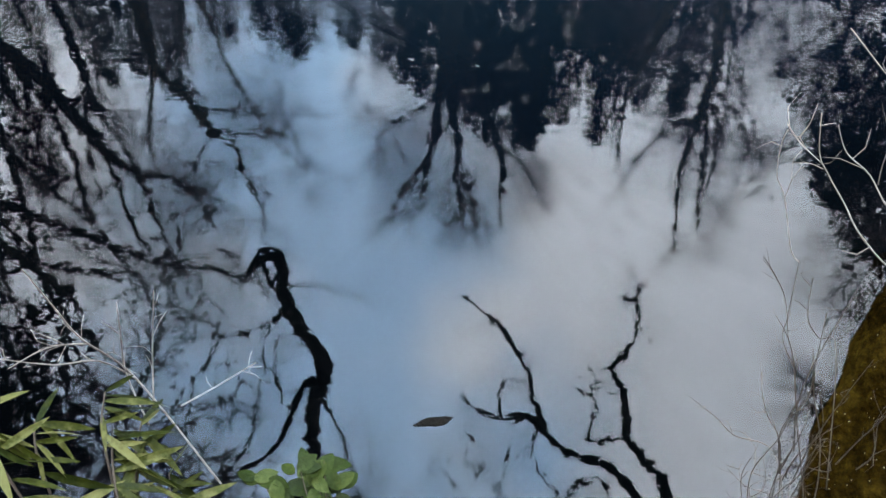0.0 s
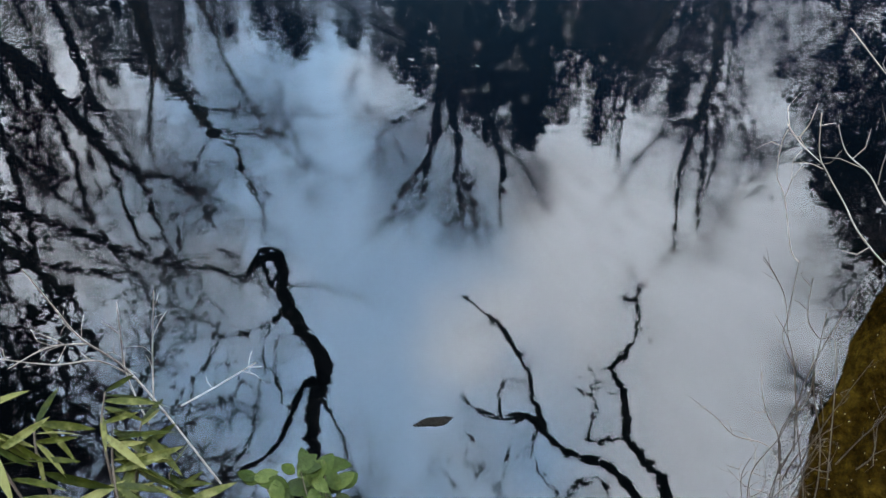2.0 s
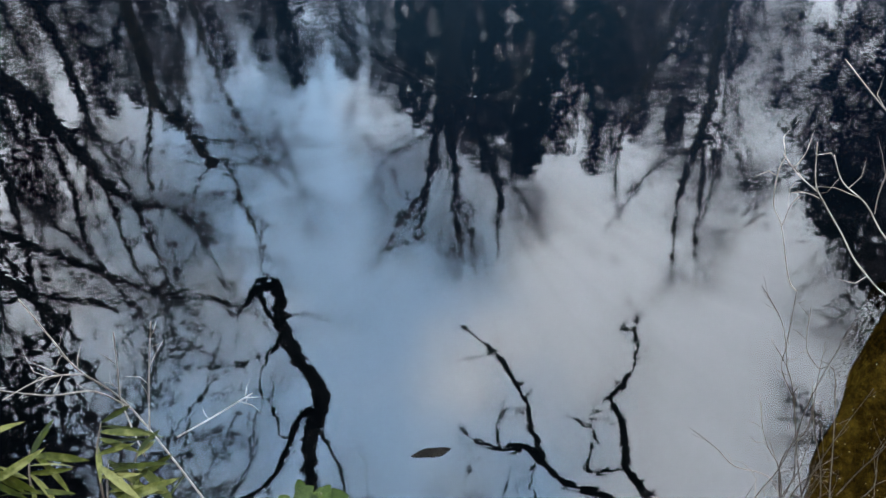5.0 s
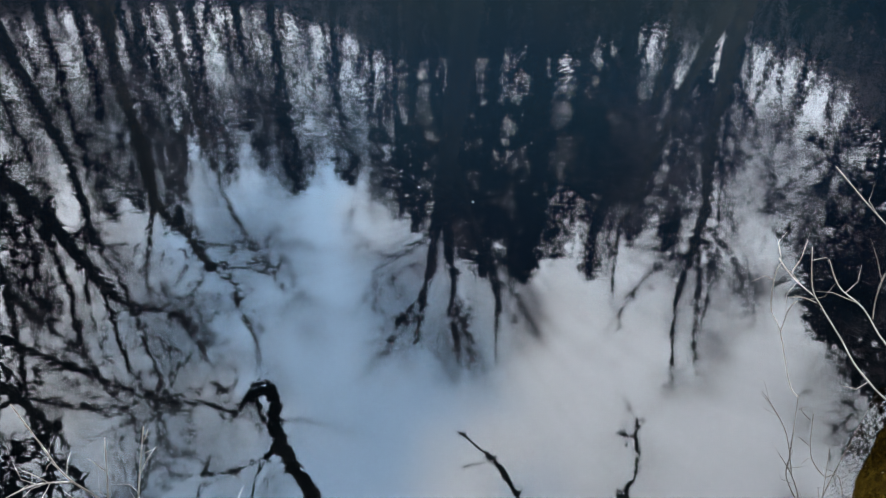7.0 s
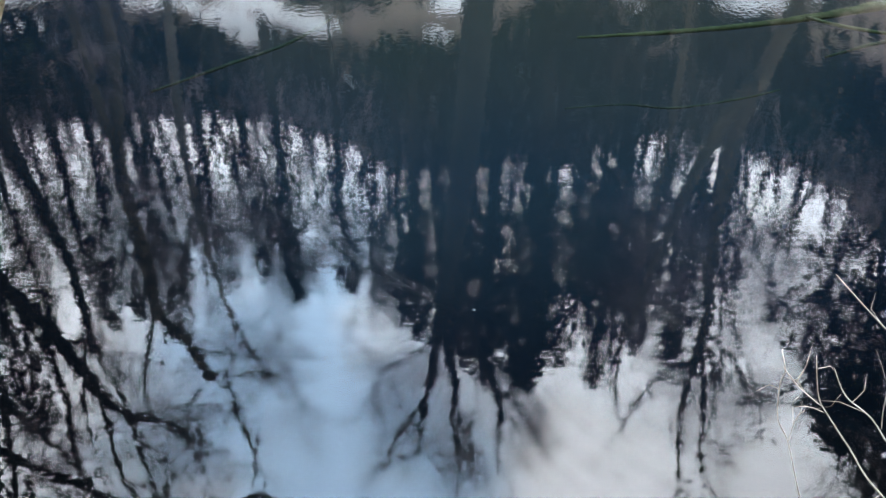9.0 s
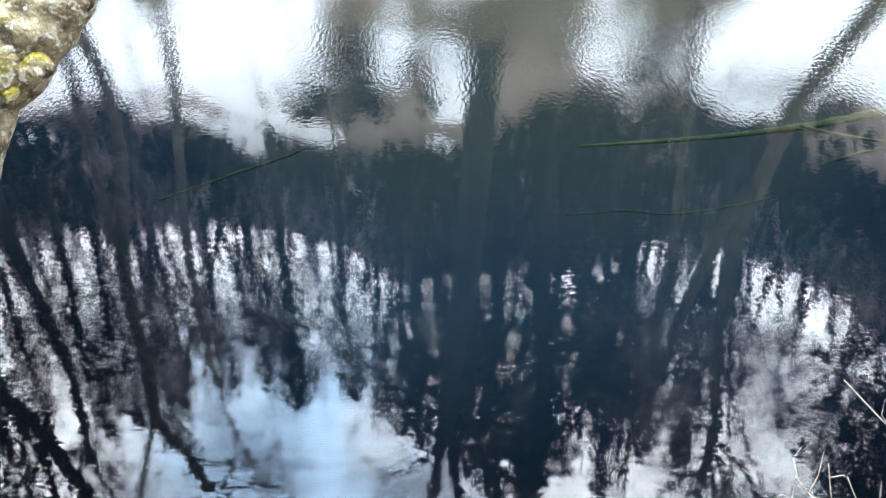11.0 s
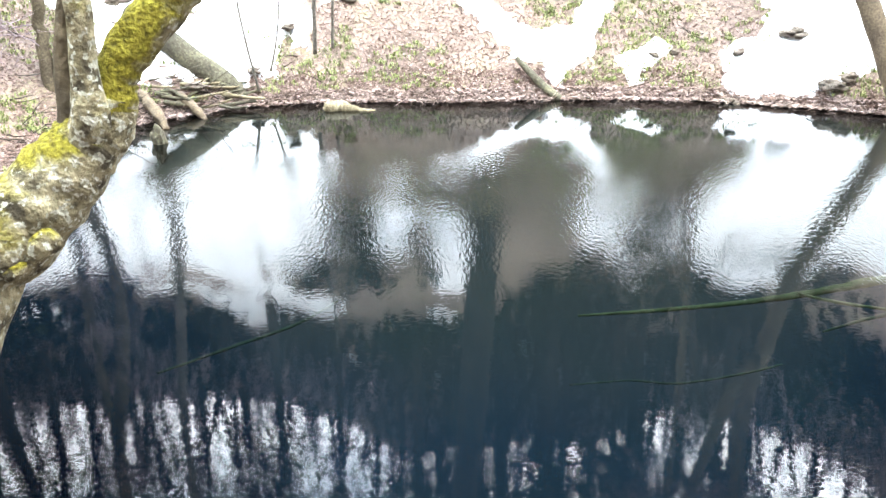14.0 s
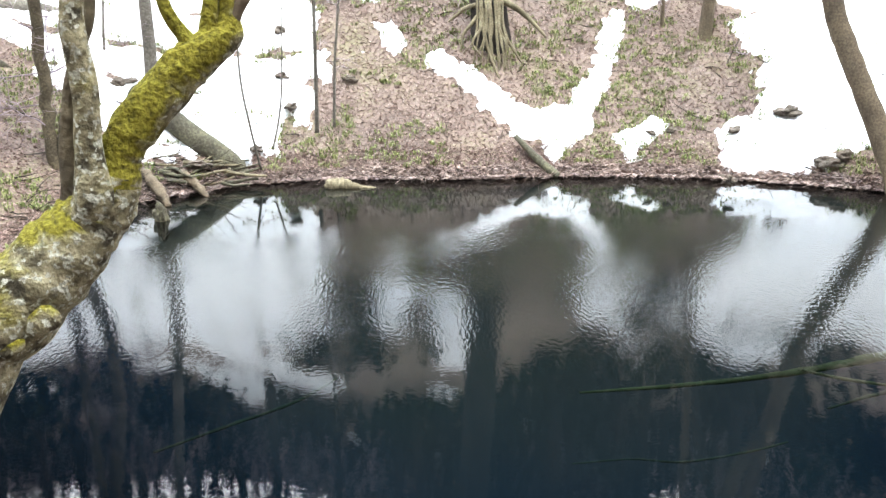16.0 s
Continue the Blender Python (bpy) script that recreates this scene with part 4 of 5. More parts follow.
# brushwood of young stems along the ridge
for i in range(150):
    az = -50 + i * 0.67 + WOODS.uniform(-0.6, 0.6)
    put_copy(young_models[i % 3], az, WOODS.uniform(40, 58), WOODS.uniform(0.5, 1.1), WOODS.uniform(0, 6.28))
for az, r, k in ((-40, 20.5, 0.66), (-34, 25, 0.78)):
    put_copy(ever_high[0], az, r, k, az)
# unseen evergreens added behind the lookout to shade the near bank
for az, r, k in ((178, 3.6, 0.8), (-118, 4.2, 0.75), (120, 4.4, 0.75), (-150, 6.5, 0.9), (150, 6.8, 0.9)):
    put_copy(ever_models[int(r) % 2], az, r, k, az)
put_copy(high_crown, -49, 14.5, 0.9, 1.0)
put_copy(ever_high[1], -58, 9.5, 0.8, 2.0)
# woods behind and beside the lookout
for i in range(26):
    az = 70 + i * 8.4
    put_copy(bare_models[i % 4], az, WOODS.uniform(9, 26), WOODS.uniform(0.8, 1.1), WOODS.uniform(0, 6.28))


def leafy_bank_tree(label, height, seed):
    """A spreading bare tree with a dense net of fine budding twigs."""
    rng = random.Random(seed)
    top = empty("spreading_tree", (0, 0, 0), label, "tree", "spreading trees beside the pond")
    v, f = [], []
    path = wander(rng, Vector((0, 0, -0.6)), Vector((0.12, 0.05, 1)), height * 0.8, height * 0.014, 9, 0.09, 0.06, 0.25)
    tube(v, f, path, 9)
    mesh_object("trunk", v, f, DARK_BARK, top)
    cv, cf = [], []
    for k in range(8):
        p, r = path[3 + int(k * 0.8)]
        a = k * 2.4 + rng.random()
        br = wander(rng, p, Vector((math.cos(a), math.sin(a), 0.75)), height * rng.uniform(0.3, 0.45), r * 0.6, 7, 0.2, 0.04)
        v, f = [], []
        tube(v, f, br, 6)
        mesh_object("limb", v, f, DARK_BARK, top)
        twigs_along(cv, cf, rng, br, 8, height * 0.14, 0.024, 2)
    mesh_object("crown", cv, cf, TWIG, top)
    return top


wide = leafy_bank_tree("spreading bare tree with a dense net of purplish budding twigs", 17, 51)
wide.matrix_basis = plant(wide, -47, 13.5, 1, 0.5)
for az, r, k, turn in ((-58, 11, 0.95, 2.1), (-74, 10.5, 0.9, 5.0), (52, 15, 0.95, 1.2), (62, 12, 0.9, 4.0)):
    put_copy(wide, az, r, k, turn)


# ---------------------------------------------------------------- the mossy tree beside the lookout
def polar(points):
    return [(spot(a, r, z), w) for a, r, z, w in points]


moss_tree = empty("mossy_tree", spot(-40, 1.9, 2.4), "leaning tree with lichened bark and thick yellow-green moss", "tree")


def moss_limb(name, points, sides, mat, lumps=0.2, label=""):
    v, f = [], []
    tube(v, f, smooth_path(polar(points), 10), sides, lumps=lumps)
    return mesh_object(name, v, f, mat, moss_tree, label=label)


moss_limb("trunk", [(-44, 1.95, 2.3, 0.14), (-36, 2.1, 2.95, 0.128), (-29.9, 2.2, 3.39, 0.116), (-27.8, 2.2, 3.46, 0.111), (-25.7, 2.2, 3.53, 0.104), (-23.9, 2.2, 3.6, 0.097), (-22.0, 2.2, 3.67, 0.082), (-20.9, 2.2, 3.72, 0.071), (-20.3, 2.2, 3.78, 0.057)], 30, LICHEN, 0.12, "lichen-spotted grey bark with patches of moss")
moss_limb("mossy_limb", [(-21.3, 2.2, 3.69, 0.068), (-20.5, 2.2, 3.75, 0.062), (-19.9, 2.2, 3.82, 0.05), (-19.0, 2.2, 3.875, 0.053), (-17.8, 2.2, 3.93, 0.055), (-16.7, 2.2, 3.97, 0.055), (-15.7, 2.2, 4.01, 0.053), (-14.5, 2.2, 4.045, 0.048), (-13.5, 2.2, 4.07, 0.043), (-13.0, 2.2, 4.09, 0.037), (-12.9, 2.2, 4.13, 0.021), (-12.8, 2.2, 4.2, 0.018), (-12.3, 2.2, 4.35, 0.016)], 28, MOSS, 0.13, "limb wrapped in thick moss")
moss_limb("mossy_stub", [(-14.1, 2.2, 4.08, 0.028), (-14.0, 2.2, 4.12, 0.021), (-13.8, 2.2, 4.18, 0.018), (-13.8, 2.2, 4.3, 0.016)], 14, MOSS, 0.2)
moss_limb("side_stub", [(-13.2, 2.2, 4.09, 0.028), (-12.4, 2.2, 4.14, 0.017), (-11.6, 2.2, 4.18, 0.014)], 12, BROWN_BARK, 0.2, "dark broken side branch")
moss_limb("bough", [(-15.0, 2.2, 4.05, 0.026), (-15.7, 2.2, 4.09, 0.017), (-16.2, 2.2, 4.12, 0.016), (-16.6, 2.2, 4.16, 0.014), (-16.9, 2.2, 4.25, 0.013)], 12, MOSS)
moss_limb("stem", [(-22.9, 2.2, 3.6, 0.05), (-22.1, 2.17, 3.68, 0.052), (-21.7, 2.15, 3.73, 0.047), (-21.7, 2.15, 3.78, 0.037), (-21.6, 2.15, 3.84, 0.031), (-21.5, 2.15, 3.92, 0.028), (-21.5, 2.15, 4.0, 0.029), (-21.7, 2.15, 4.1, 0.028), (-21.6, 2.15, 4.17, 0.024), (-21.4, 2.15, 4.3, 0.021)], 18, LICHEN, 0.2)
moss_limb("brown_stem", [(-23.2, 2.2, 3.58, 0.045), (-23.0, 2.2, 3.66, 0.036), (-22.8, 2.2, 3.75, 0.026), (-22.7, 2.2, 3.86, 0.018), (-22.2, 2.2, 3.98, 0.016), (-21.5, 2.2, 4.06, 0.014), (-20.8, 2.2, 4.13, 0.014), (-20.3, 2.2, 4.25, 0.013)], 12, BEECH_BARK, 0.15, "smooth dark brown bark")
moss_limb("burl", [(-26.3, 2.1, 3.44, 0.014), (-25.7, 2.1, 3.47, 0.03), (-25.0, 2.1, 3.49, 0.027), (-24.7, 2.1, 3.5, 0.011)], 14, LICHEN, 0.5)
moss_limb("burl", [(-28.0, 2.1, 3.41, 0.011), (-27.4, 2.1, 3.42, 0.02), (-26.9, 2.1, 3.43, 0.016), (-26.6, 2.1, 3.43, 0.007)], 12, LICHEN, 0.5)


# ---------------------------------------------------------------- plants of the near bank
def leaf_mesh(name, length, width, mat, fold=0.25):
    v, f = [], []
    outline = ((0, 0.08), (0.12, 0.6), (0.3, 0.95), (0.5, 1.0), (0.7, 0.82), (0.88, 0.42), (1.0, 0.02))
    for q, w in outline:
        x, y = q * length, w * width / 2
        z = -0.35 * length * q * q * 0.5
        v.extend(((x, -y, z + fold * y), (x, 0, z), (x, y, z + fold * y)))
    for i in range(len(outline) - 1):
        a = 3 * i
        f.extend(((a, a + 3, a + 4, a + 1), (a + 1, a + 4, a + 5, a + 2)))
    me = bpy.data.meshes.new(name)
    me.from_pydata(v, [], f)
    me.materials.append(mat)
    me.polygons.foreach_set("use_smooth", [True] * len(f))
    return me


def leaf_at(parent, me, at, heading, dip, roll, size):
    ob = new("leaf", me)
    ob.parent = parent
    ob.matrix_parent_inverse = parent.matrix_basis.inverted()
    ob.matrix_basis = Matrix.Translation(at) @ Matrix.Rotation(heading, 4, "Z") @ Matrix.Rotation(dip, 4, "Y") @ Matrix.Rotation(roll, 4, "X") @ Matrix.Diagonal((size, size, size, 1))
    return ob


SASA_LEAF = leaf_mesh("leaf", 0.25, 0.037, SASA)
PLANT_RNG = random.Random(77)


def bamboo_grass(root, tip, leaves, label="clump of green bamboo grass with yellowish worn leaves"):
    top = empty("bamboo_grass", root, label, "bamboo grass", "bamboo grass on the near bank")
    v, f = [], []
    mid = root.lerp(tip, 0.55) + Vector((0, 0, 0.12))
    path = smooth_path([(root, 0.006), (mid, 0.005), (tip, 0.003)], 6)
    tube(v, f, path, 5)
    mesh_object("cane", v, f, STRAW, top)
    out = math.atan2(tip.y - root.y, tip.x - root.x)
    for k in range(leaves):
        q = 0.4 + 0.6 * (k + 1) / leaves
        p = path[min(len(path) - 1, int(q * (len(path) - 1)))][0]
        leaf_at(top, SASA_LEAF, p, PLANT_RNG.gauss(-0.1, 0.6), PLANT_RNG.uniform(-0.15, 0.5), PLANT_RNG.uniform(-0.9, 0.9), PLANT_RNG.uniform(0.55, 1.1))
    return top


for root, tip, n in (((-46, 1.75, 0.75), (-39.5, 2.1, 0.98), 9), ((-47, 1.6, 0.6), (-38, 2.05, 0.72), 9), ((-52, 1.8, 0.8), (-46.5, 2.1, 1.1), 9), ((-54, 1.75, 0.85), (-50, 2.15, 1.28), 9),
                     ((-50, 1.4, 0.6), (-43.5, 1.9, 0.8), 9), ((-57, 1.6, 0.8), (-53, 1.95, 1.0), 9), ((-44, 1.5, 0.35), (-38.5, 1.9, 0.48), 9), ((-54, 1.4, 0.6), (-48.5, 1.75, 0.72), 9), ((-48, 1.4, 0.3), (-43, 1.85, 0.5), 9),
                     ((-50, 1.5, 0.7), (-41, 2.0, 0.88), 11), ((-56, 1.5, 0.8), (-51.5, 1.85, 0.9), 11), ((-49, 1.3, 0.4), (-46, 1.7, 0.6), 11), ((-53, 1.3, 0.5), (-51, 1.6, 0.68), 10)):
    bamboo_grass(spot(*root), spot(*tip), n)

BROAD_LEAF = leaf_mesh("leaf", 0.12, 0.07, BROADLEAF, 0.15)
shrub = empty("leafy_shrub", spot(-24, 1.2, 0.0), "small shrub with fresh green oval leaves", "shrub")
for k in range(13):
    tip = spot(PLANT_RNG.uniform(-28.5, -16), PLANT_RNG.uniform(1.56, 1.7), PLANT_RNG.uniform(0.16, 0.52))
    v, f = [], []
    path = smooth_path([(spot(-24, 1.2, 0.02), 0.004), (tip.lerp(spot(-24, 1.2, 0.02), 0.4) + Vector((0, 0, 0.05)), 0.003), (tip, 0.002)], 5)
    tube(v, f, path, 4)
    mesh_object("shoot", v, f, STRAW, shrub)
    for j in range(3):
        leaf_at(shrub, BROAD_LEAF, tip + Vector((PLANT_RNG.gauss(0, 0.025), PLANT_RNG.gauss(0, 0.025), PLANT_RNG.gauss(0, 0.01))), PLANT_RNG.uniform(0, 6.28), PLANT_RNG.uniform(-0.2, 0.3), PLANT_RNG.uniform(-0.3, 0.3), PLANT_RNG.uniform(0.75, 1.2))


def bare_shrub(label, shoots, mat, seed, side_count=4, stout=0.75):
    """Thin leafless shoots; each is a list of (bearing, distance, height, radius)."""
    rng = random.Random(seed)
    first = shoots[0][0]
    top = empty("bare_shrub", spot(*first[:3]), label, "shrub")
    for shoot in shoots:
        v, f = [], []
        path = [(q, w * stout) for q, w in smooth_path(polar(shoot), 5)]
        tube(v, f, path, 5)
        twigs_along(v, f, rng, path, side_count, 0.16, 0.0016, 0, spread=0.8, first=0.3)
        mesh_object("shoot", v, f, mat, top)
    return top


bare_shrub("leafless shrub with thin pale shoots over the water", [
    [(-33.5, 1.9, 0.1, 0.005), (-36.1, 2.4, 0.48, 0.0045), (-38.6, 2.4, 0.95, 0.004), (-39.1, 2.4, 1.2, 0.003), (-39.6, 2.4, 1.5, 0.0015)],
    [(-37.5, 2.2, 0.4, 0.004), (-36.7, 2.4, 0.57, 0.004), (-35.5, 2.4, 0.8, 0.003), (-34.1, 2.4, 1.06, 0.0015)],
    [(-36, 2.3, 0.35, 0.004), (-33.4, 2.4, 0.6, 0.0035), (-30.5, 2.4, 1.02, 0.0015)],
    [(-36.1, 2.4, 0.48, 0.004), (-38.3, 2.4, 0.75, 0.0035), (-42, 2.4, 0.9, 0.003), (-45.6, 2.4, 1.14, 0.0015)],
    [(-38.3, 2.4, 0.9, 0.0035), (-41.5, 2.4, 1.02, 0.003), (-45.5, 2.4, 1.05, 0.0015)],
    [(-33.3, 2.4, 0.06, 0.0045), (-28.5, 2.4, 0.08, 0.0035), (-23.4, 2.4, 0.15, 0.0015)]], PALE_TWIG, 61, 5, 0.95)
bare_shrub("leafless shrub with thin pale upright shoots over the water", [
    [(66, 3.2, 1.0, 0.0045), (55, 2.6, 1.5, 0.0042), (43, 2.1, 1.9, 0.004), (38.2, 2.0, 2.06, 0.0038), (35.3, 2.0, 2.16, 0.0035), (33.1, 2.0, 2.24, 0.003), (31.8, 2.0, 2.3, 0.0025), (30.6, 2.0, 2.44, 0.0012)],
    [(32.2, 2.0, 2.27, 0.0022), (30.1, 2.0, 2.31, 0.002), (28.6, 2.0, 2.36, 0.001)],
    [(32.6, 2.0, 2.25, 0.002), (31.5, 2.0, 2.25, 0.0016), (30.4, 2.0, 2.23, 0.001)],
    [(34.4, 2.0, 1.84, 0.003), (33.3, 2.0, 1.88, 0.003), (30.9, 2.0, 2.08, 0.0025), (29.5, 2.0, 2.16, 0.002), (28.8, 2.0, 2.29, 0.0016), (28.9, 2.0, 2.35, 0.001)],
    [(30.9, 2.0, 2.08, 0.0018), (30.8, 2.0, 2.18, 0.0014), (31.2, 2.0, 2.23, 0.001)],
    [(67, 3.2, 1.1, 0.005), (56, 2.6, 1.7, 0.0045), (46, 2.15, 2.07, 0.004), (39.5, 2.0, 2.2, 0.004), (35.9, 2.0, 2.3, 0.0032), (33.6, 2.0, 2.34, 0.0025), (32.1, 2.0, 2.42, 0.0012)],
    [(36.8, 2.0, 2.28, 0.0025), (36.3, 2.0, 2.36, 0.002), (36.1, 2.0, 2.45, 0.001)],
    [(68, 3.2, 1.2, 0.0045), (54, 2.5, 2.05, 0.0038), (41, 2.05, 2.47, 0.003), (35.2, 2.0, 2.59, 0.0025), (29.9, 2.0, 2.72, 0.001)]], PALE_TWIG, 62, 2, 0.6)
bare_shrub("loose thin dark leafless shoots at the water's edge", [
    [(51, 1.8, 0.4, 0.0045), (48.5, 2.0, 0.51, 0.004), (42.8, 2.0, 0.98, 0.0032), (39.0, 2.0, 1.32, 0.0028), (37.1, 2.0, 1.45, 0.002), (35.1, 2.0, 1.53, 0.001)],
    [(38.9, 2.0, 1.32, 0.0026), (36.7, 2.0, 1.43, 0.0022), (36.0, 2.0, 1.56, 0.0018), (34.4, 2.0, 1.85, 0.001)],
    [(37.1, 2.0, 1.45, 0.002), (35.0, 2.0, 1.64, 0.0018), (32.9, 2.0, 1.74, 0.0014), (31.5, 2.0, 1.79, 0.0009)],
    [(47, 1.9, 0.5, 0.003), (42.5, 2.0, 0.8, 0.0024), (39.7, 2.0, 0.93, 0.002), (38.0, 2.0, 1.04, 0.0015), (36.6, 2.0, 1.18, 0.0009)],
    [(48, 1.8, 0.7, 0.003), (42.3, 2.0, 0.73, 0.0025), (37.7, 2.0, 0.66, 0.002), (35.0, 2.0, 0.71, 0.0015), (31.1, 2.0, 0.76, 0.0009)],
    [(49, 1.8, 0.6, 0.003), (45.2, 2.0, 0.65, 0.0026), (44.2, 2.0, 0.54, 0.0022), (42.3, 2.0, 0.49, 0.0018), (39.1, 2.0, 0.4, 0.0009)],
    [(50, 1.8, 0.4, 0.003), (46.2, 2.0, 0.41, 0.0025), (42.0, 2.0, 0.34, 0.002), (39.0, 2.0, 0.38, 0.0009)],
    [(50, 1.8, 0.35, 0.003), (45.3, 2.0, 0.4, 0.0028), (42.8, 2.0, 0.76, 0.002), (39.4, 2.0, 0.98, 0.0009)],
    [(49, 1.8, 1.1, 0.003), (41.4, 2.0, 1.53, 0.0024), (39.5, 2.0, 1.54, 0.002), (37.6, 2.0, 1.61, 0.0016), (36.2, 2.0, 1.8, 0.0009)],
    [(51, 1.8, 0.5, 0.004), (48.7, 2.0, 0.64, 0.0036), (45.3, 2.0, 1.01, 0.003), (41.5, 2.0, 1.29, 0.0024), (38.8, 2.0, 1.68, 0.001)]], STRAW, 63, 4)


def shoot_tangle(count, seed):
    rng = random.Random(seed)
    out = []
    for _ in range(count):
        az, r, z = rng.uniform(43.5, 50), rng.uniform(1.7, 2.15), rng.uniform(0.3, 0.95)
        turn, rise = rng.uniform(-5.0, 0.8), rng.uniform(0.3, 1.0)
        out.append([(az, r, z, 0.0035), (az + turn * 0.4 + rng.gauss(0, 0.8), r, z + rise * 0.35, 0.003), (az + turn * 0.75 + rng.gauss(0, 1.0), r + 0.02, z + rise * 0.7, 0.002), (az + turn, r + 0.03, z + rise, 0.001)])
    return out


bare_shrub("thicket of dark thin shoots against a mossy boulder", shoot_tangle(20, 8), STRAW, 64, 4)


def lump(name, at, size, mat, label, category, seed, turn=0.0, rough=0.25, group=""):
    """A rounded, uneven stone or mound."""
    bm = bmesh.new()
    bmesh.ops.create_icosphere(bm, subdivisions=4, radius=1)
    for v in bm.verts:
        d = 1 + rough * noise.noise(v.co * 1.4 + Vector((seed, 0, 0))) + rough * 0.4 * noise.noise(v.co * 4 + Vector((seed, 3, 0))) + rough * 0.22 * noise.noise(v.co * 11 + Vector((seed, 0, 5)))
        v.co = Vector((v.co.x * size[0] * d, v.co.y * size[1] * d, v.co.z * size[2] * d))
    me = bpy.data.meshes.new(name)
    bm.to_mesh(me)
    bm.free()
    me.materials.append(mat)
    me.polygons.foreach_set("use_smooth", [True] * len(me.polygons))
    ob = new(name, me)
    ob.matrix_basis = Matrix.Translation(at) @ Matrix.Rotation(turn, 4, "Z")
    return tagged(ob, label, category, group)


lump("mossy_boulder", (2.46, 1.86, -0.22), (1.75, 0.62, 0.5), RUST_MOSS, "boulder covered with rust-brown moss at the water's edge", "boulder", 3.0, radians(58), 0.3)
lump("floating_bark", (-0.05, 1.95, 0.0), (0.085, 0.025, 0.01), WET_BARK, "dark piece of bark floating on the water", "bark", 5.0, radians(8), 0.4)


# ---------------------------------------------------------------- the far bank
def fallen_log(label, points, mat=LOG_BARK, sides=14, name="fallen_log", lumps=0.14):
    v, f = [], []
    tube(v, f, smooth_path(polar(points), 8), sides, lumps=lumps)
    ob = mesh_object(name, v, f, mat)
    return tagged(ob, label, "log", "fallen logs on the far bank")


fallen_log("fallen mossy log sloping down to the water", [(-12.6, 20.0, 0.02, 0.2), (-13.4, 20.2, 0.32, 0.25), (-15.2, 20.4, 0.85, 0.26), (-17.2, 20.8, 1.45, 0.25), (-18.8, 21.2, 1.9, 0.2)])
fallen_log("grey fallen log lying in the snow", [(-27.5, 24, 3.9, 0.22), (-24, 24.3, 3.62, 0.24), (-20.5, 24.6, 3.2, 0.22), (-18.0, 24.8, 2.95, 0.12)], BARK)
fallen_log("thin mossy fallen log on the leafy bank", [(-27.5, 21.6, 3.0, 0.12), (-25.5, 21.8, 2.45, 0.13), (-23.0, 21.8, 1.7, 0.1), (-21.8, 21.8, 1.5, 0.06)])
fallen_log("short mossy log lying at the foot of the snow streak", [(4.6, 20.3, 0.8, 0.05), (5.9, 20.0, 0.38, 0.09), (7.0, 19.75, 0.1, 0.1), (7.4, 19.7, 0.02, 0.08)])
fallen_log("pale grey log floating at the foot of the bank", [(-7.6, 18.85, -0.02, 0.06), (-7.3, 18.85, 0.05, 0.14), (-6.6, 18.85, 0.06, 0.13), (-6.0, 18.8, 0.03, 0.11), (-5.3, 18.75, -0.01, 0.06), (-4.4, 18.7, -0.01, 0.02)], ROOT_BARK, lumps=0.45)
lump("wet_stump", spot(-17.9, 16.9, 0.02), (0.13, 0.12, 0.3), LOG_BARK, "dark wet rotten stump standing out of the water", "stump", 21.0, 0.8, 0.5)
fallen_log("broken reddish log end pointing down into the water", [(-18.6, 19.4, 0.42, 0.1), (-17.9, 18.6, 0.22, 0.11), (-17.4, 18.0, 0.0, 0.06)], BROWN_BARK, lumps=0.7)
fallen_log("broken reddish log end lying on the waterline", [(-16.6, 19.6, 0.38, 0.07), (-15.6, 19.0, 0.16, 0.09), (-15.0, 18.6, -0.02, 0.04)], BROWN_BARK, lumps=0.7)
stub = empty("snow_capped_stub", spot(-4.9, 22.9, 2.1), "thin reddish broken stub with a small cap of snow", "stub")
v, f = [], []
tube(v, f, polar([(-4.9, 22.9, 1.9, 0.05), (-4.92, 22.9, 2.2, 0.045), (-4.88, 22.9, 2.45, 0.04)]), 8, lumps=0.2)
mesh_object("stem", v, f, ROOT_BARK, stub)
v, f = [], []
tube(v, f, polar([(-4.88, 22.9, 2.43, 0.09), (-4.88, 22.9, 2.46, 0.13), (-4.88, 22.9, 2.51, 0.1), (-4.88, 22.9, 2.54, 0.03)]), 10, lumps=0.2)
mesh_object("snow_cap", v, f, SNOW, stub, label="small cap of old snow")

roots = empty("beech_roots", spot(3.0, 22.9, 2.4), "bare exposed roots washed out below a beech trunk", "roots")
ROOT_RNG = random.Random(17)
ROOT_LINES = [[(2.5, 22.75, 3.5, 0.06), (2.6, 22.5, 2.9, 0.05), (3.1, 22.3, 2.3, 0.04), (3.8, 22.0, 1.66, 0.018)],
              [(2.3, 22.8, 3.4, 0.06), (1.8, 22.7, 3.15, 0.045), (1.3, 22.7, 2.9, 0.04), (1.1, 22.6, 2.4, 0.02)],
              [(3.5, 22.75, 3.5, 0.06), (3.9, 22.6, 2.9, 0.045), (4.4, 22.5, 2.55, 0.035), (5.0, 22.4, 2.2, 0.015)],
              [(3.6, 22.9, 3.7, 0.09), (4.6, 23.0, 3.5, 0.075), (5.6, 23.0, 3.15, 0.055), (6.4, 22.9, 2.8, 0.025)],
              [(2.2, 22.9, 3.6, 0.08), (1.4, 23.0, 3.5, 0.055), (0.4, 23.0, 3.2, 0.03)]]
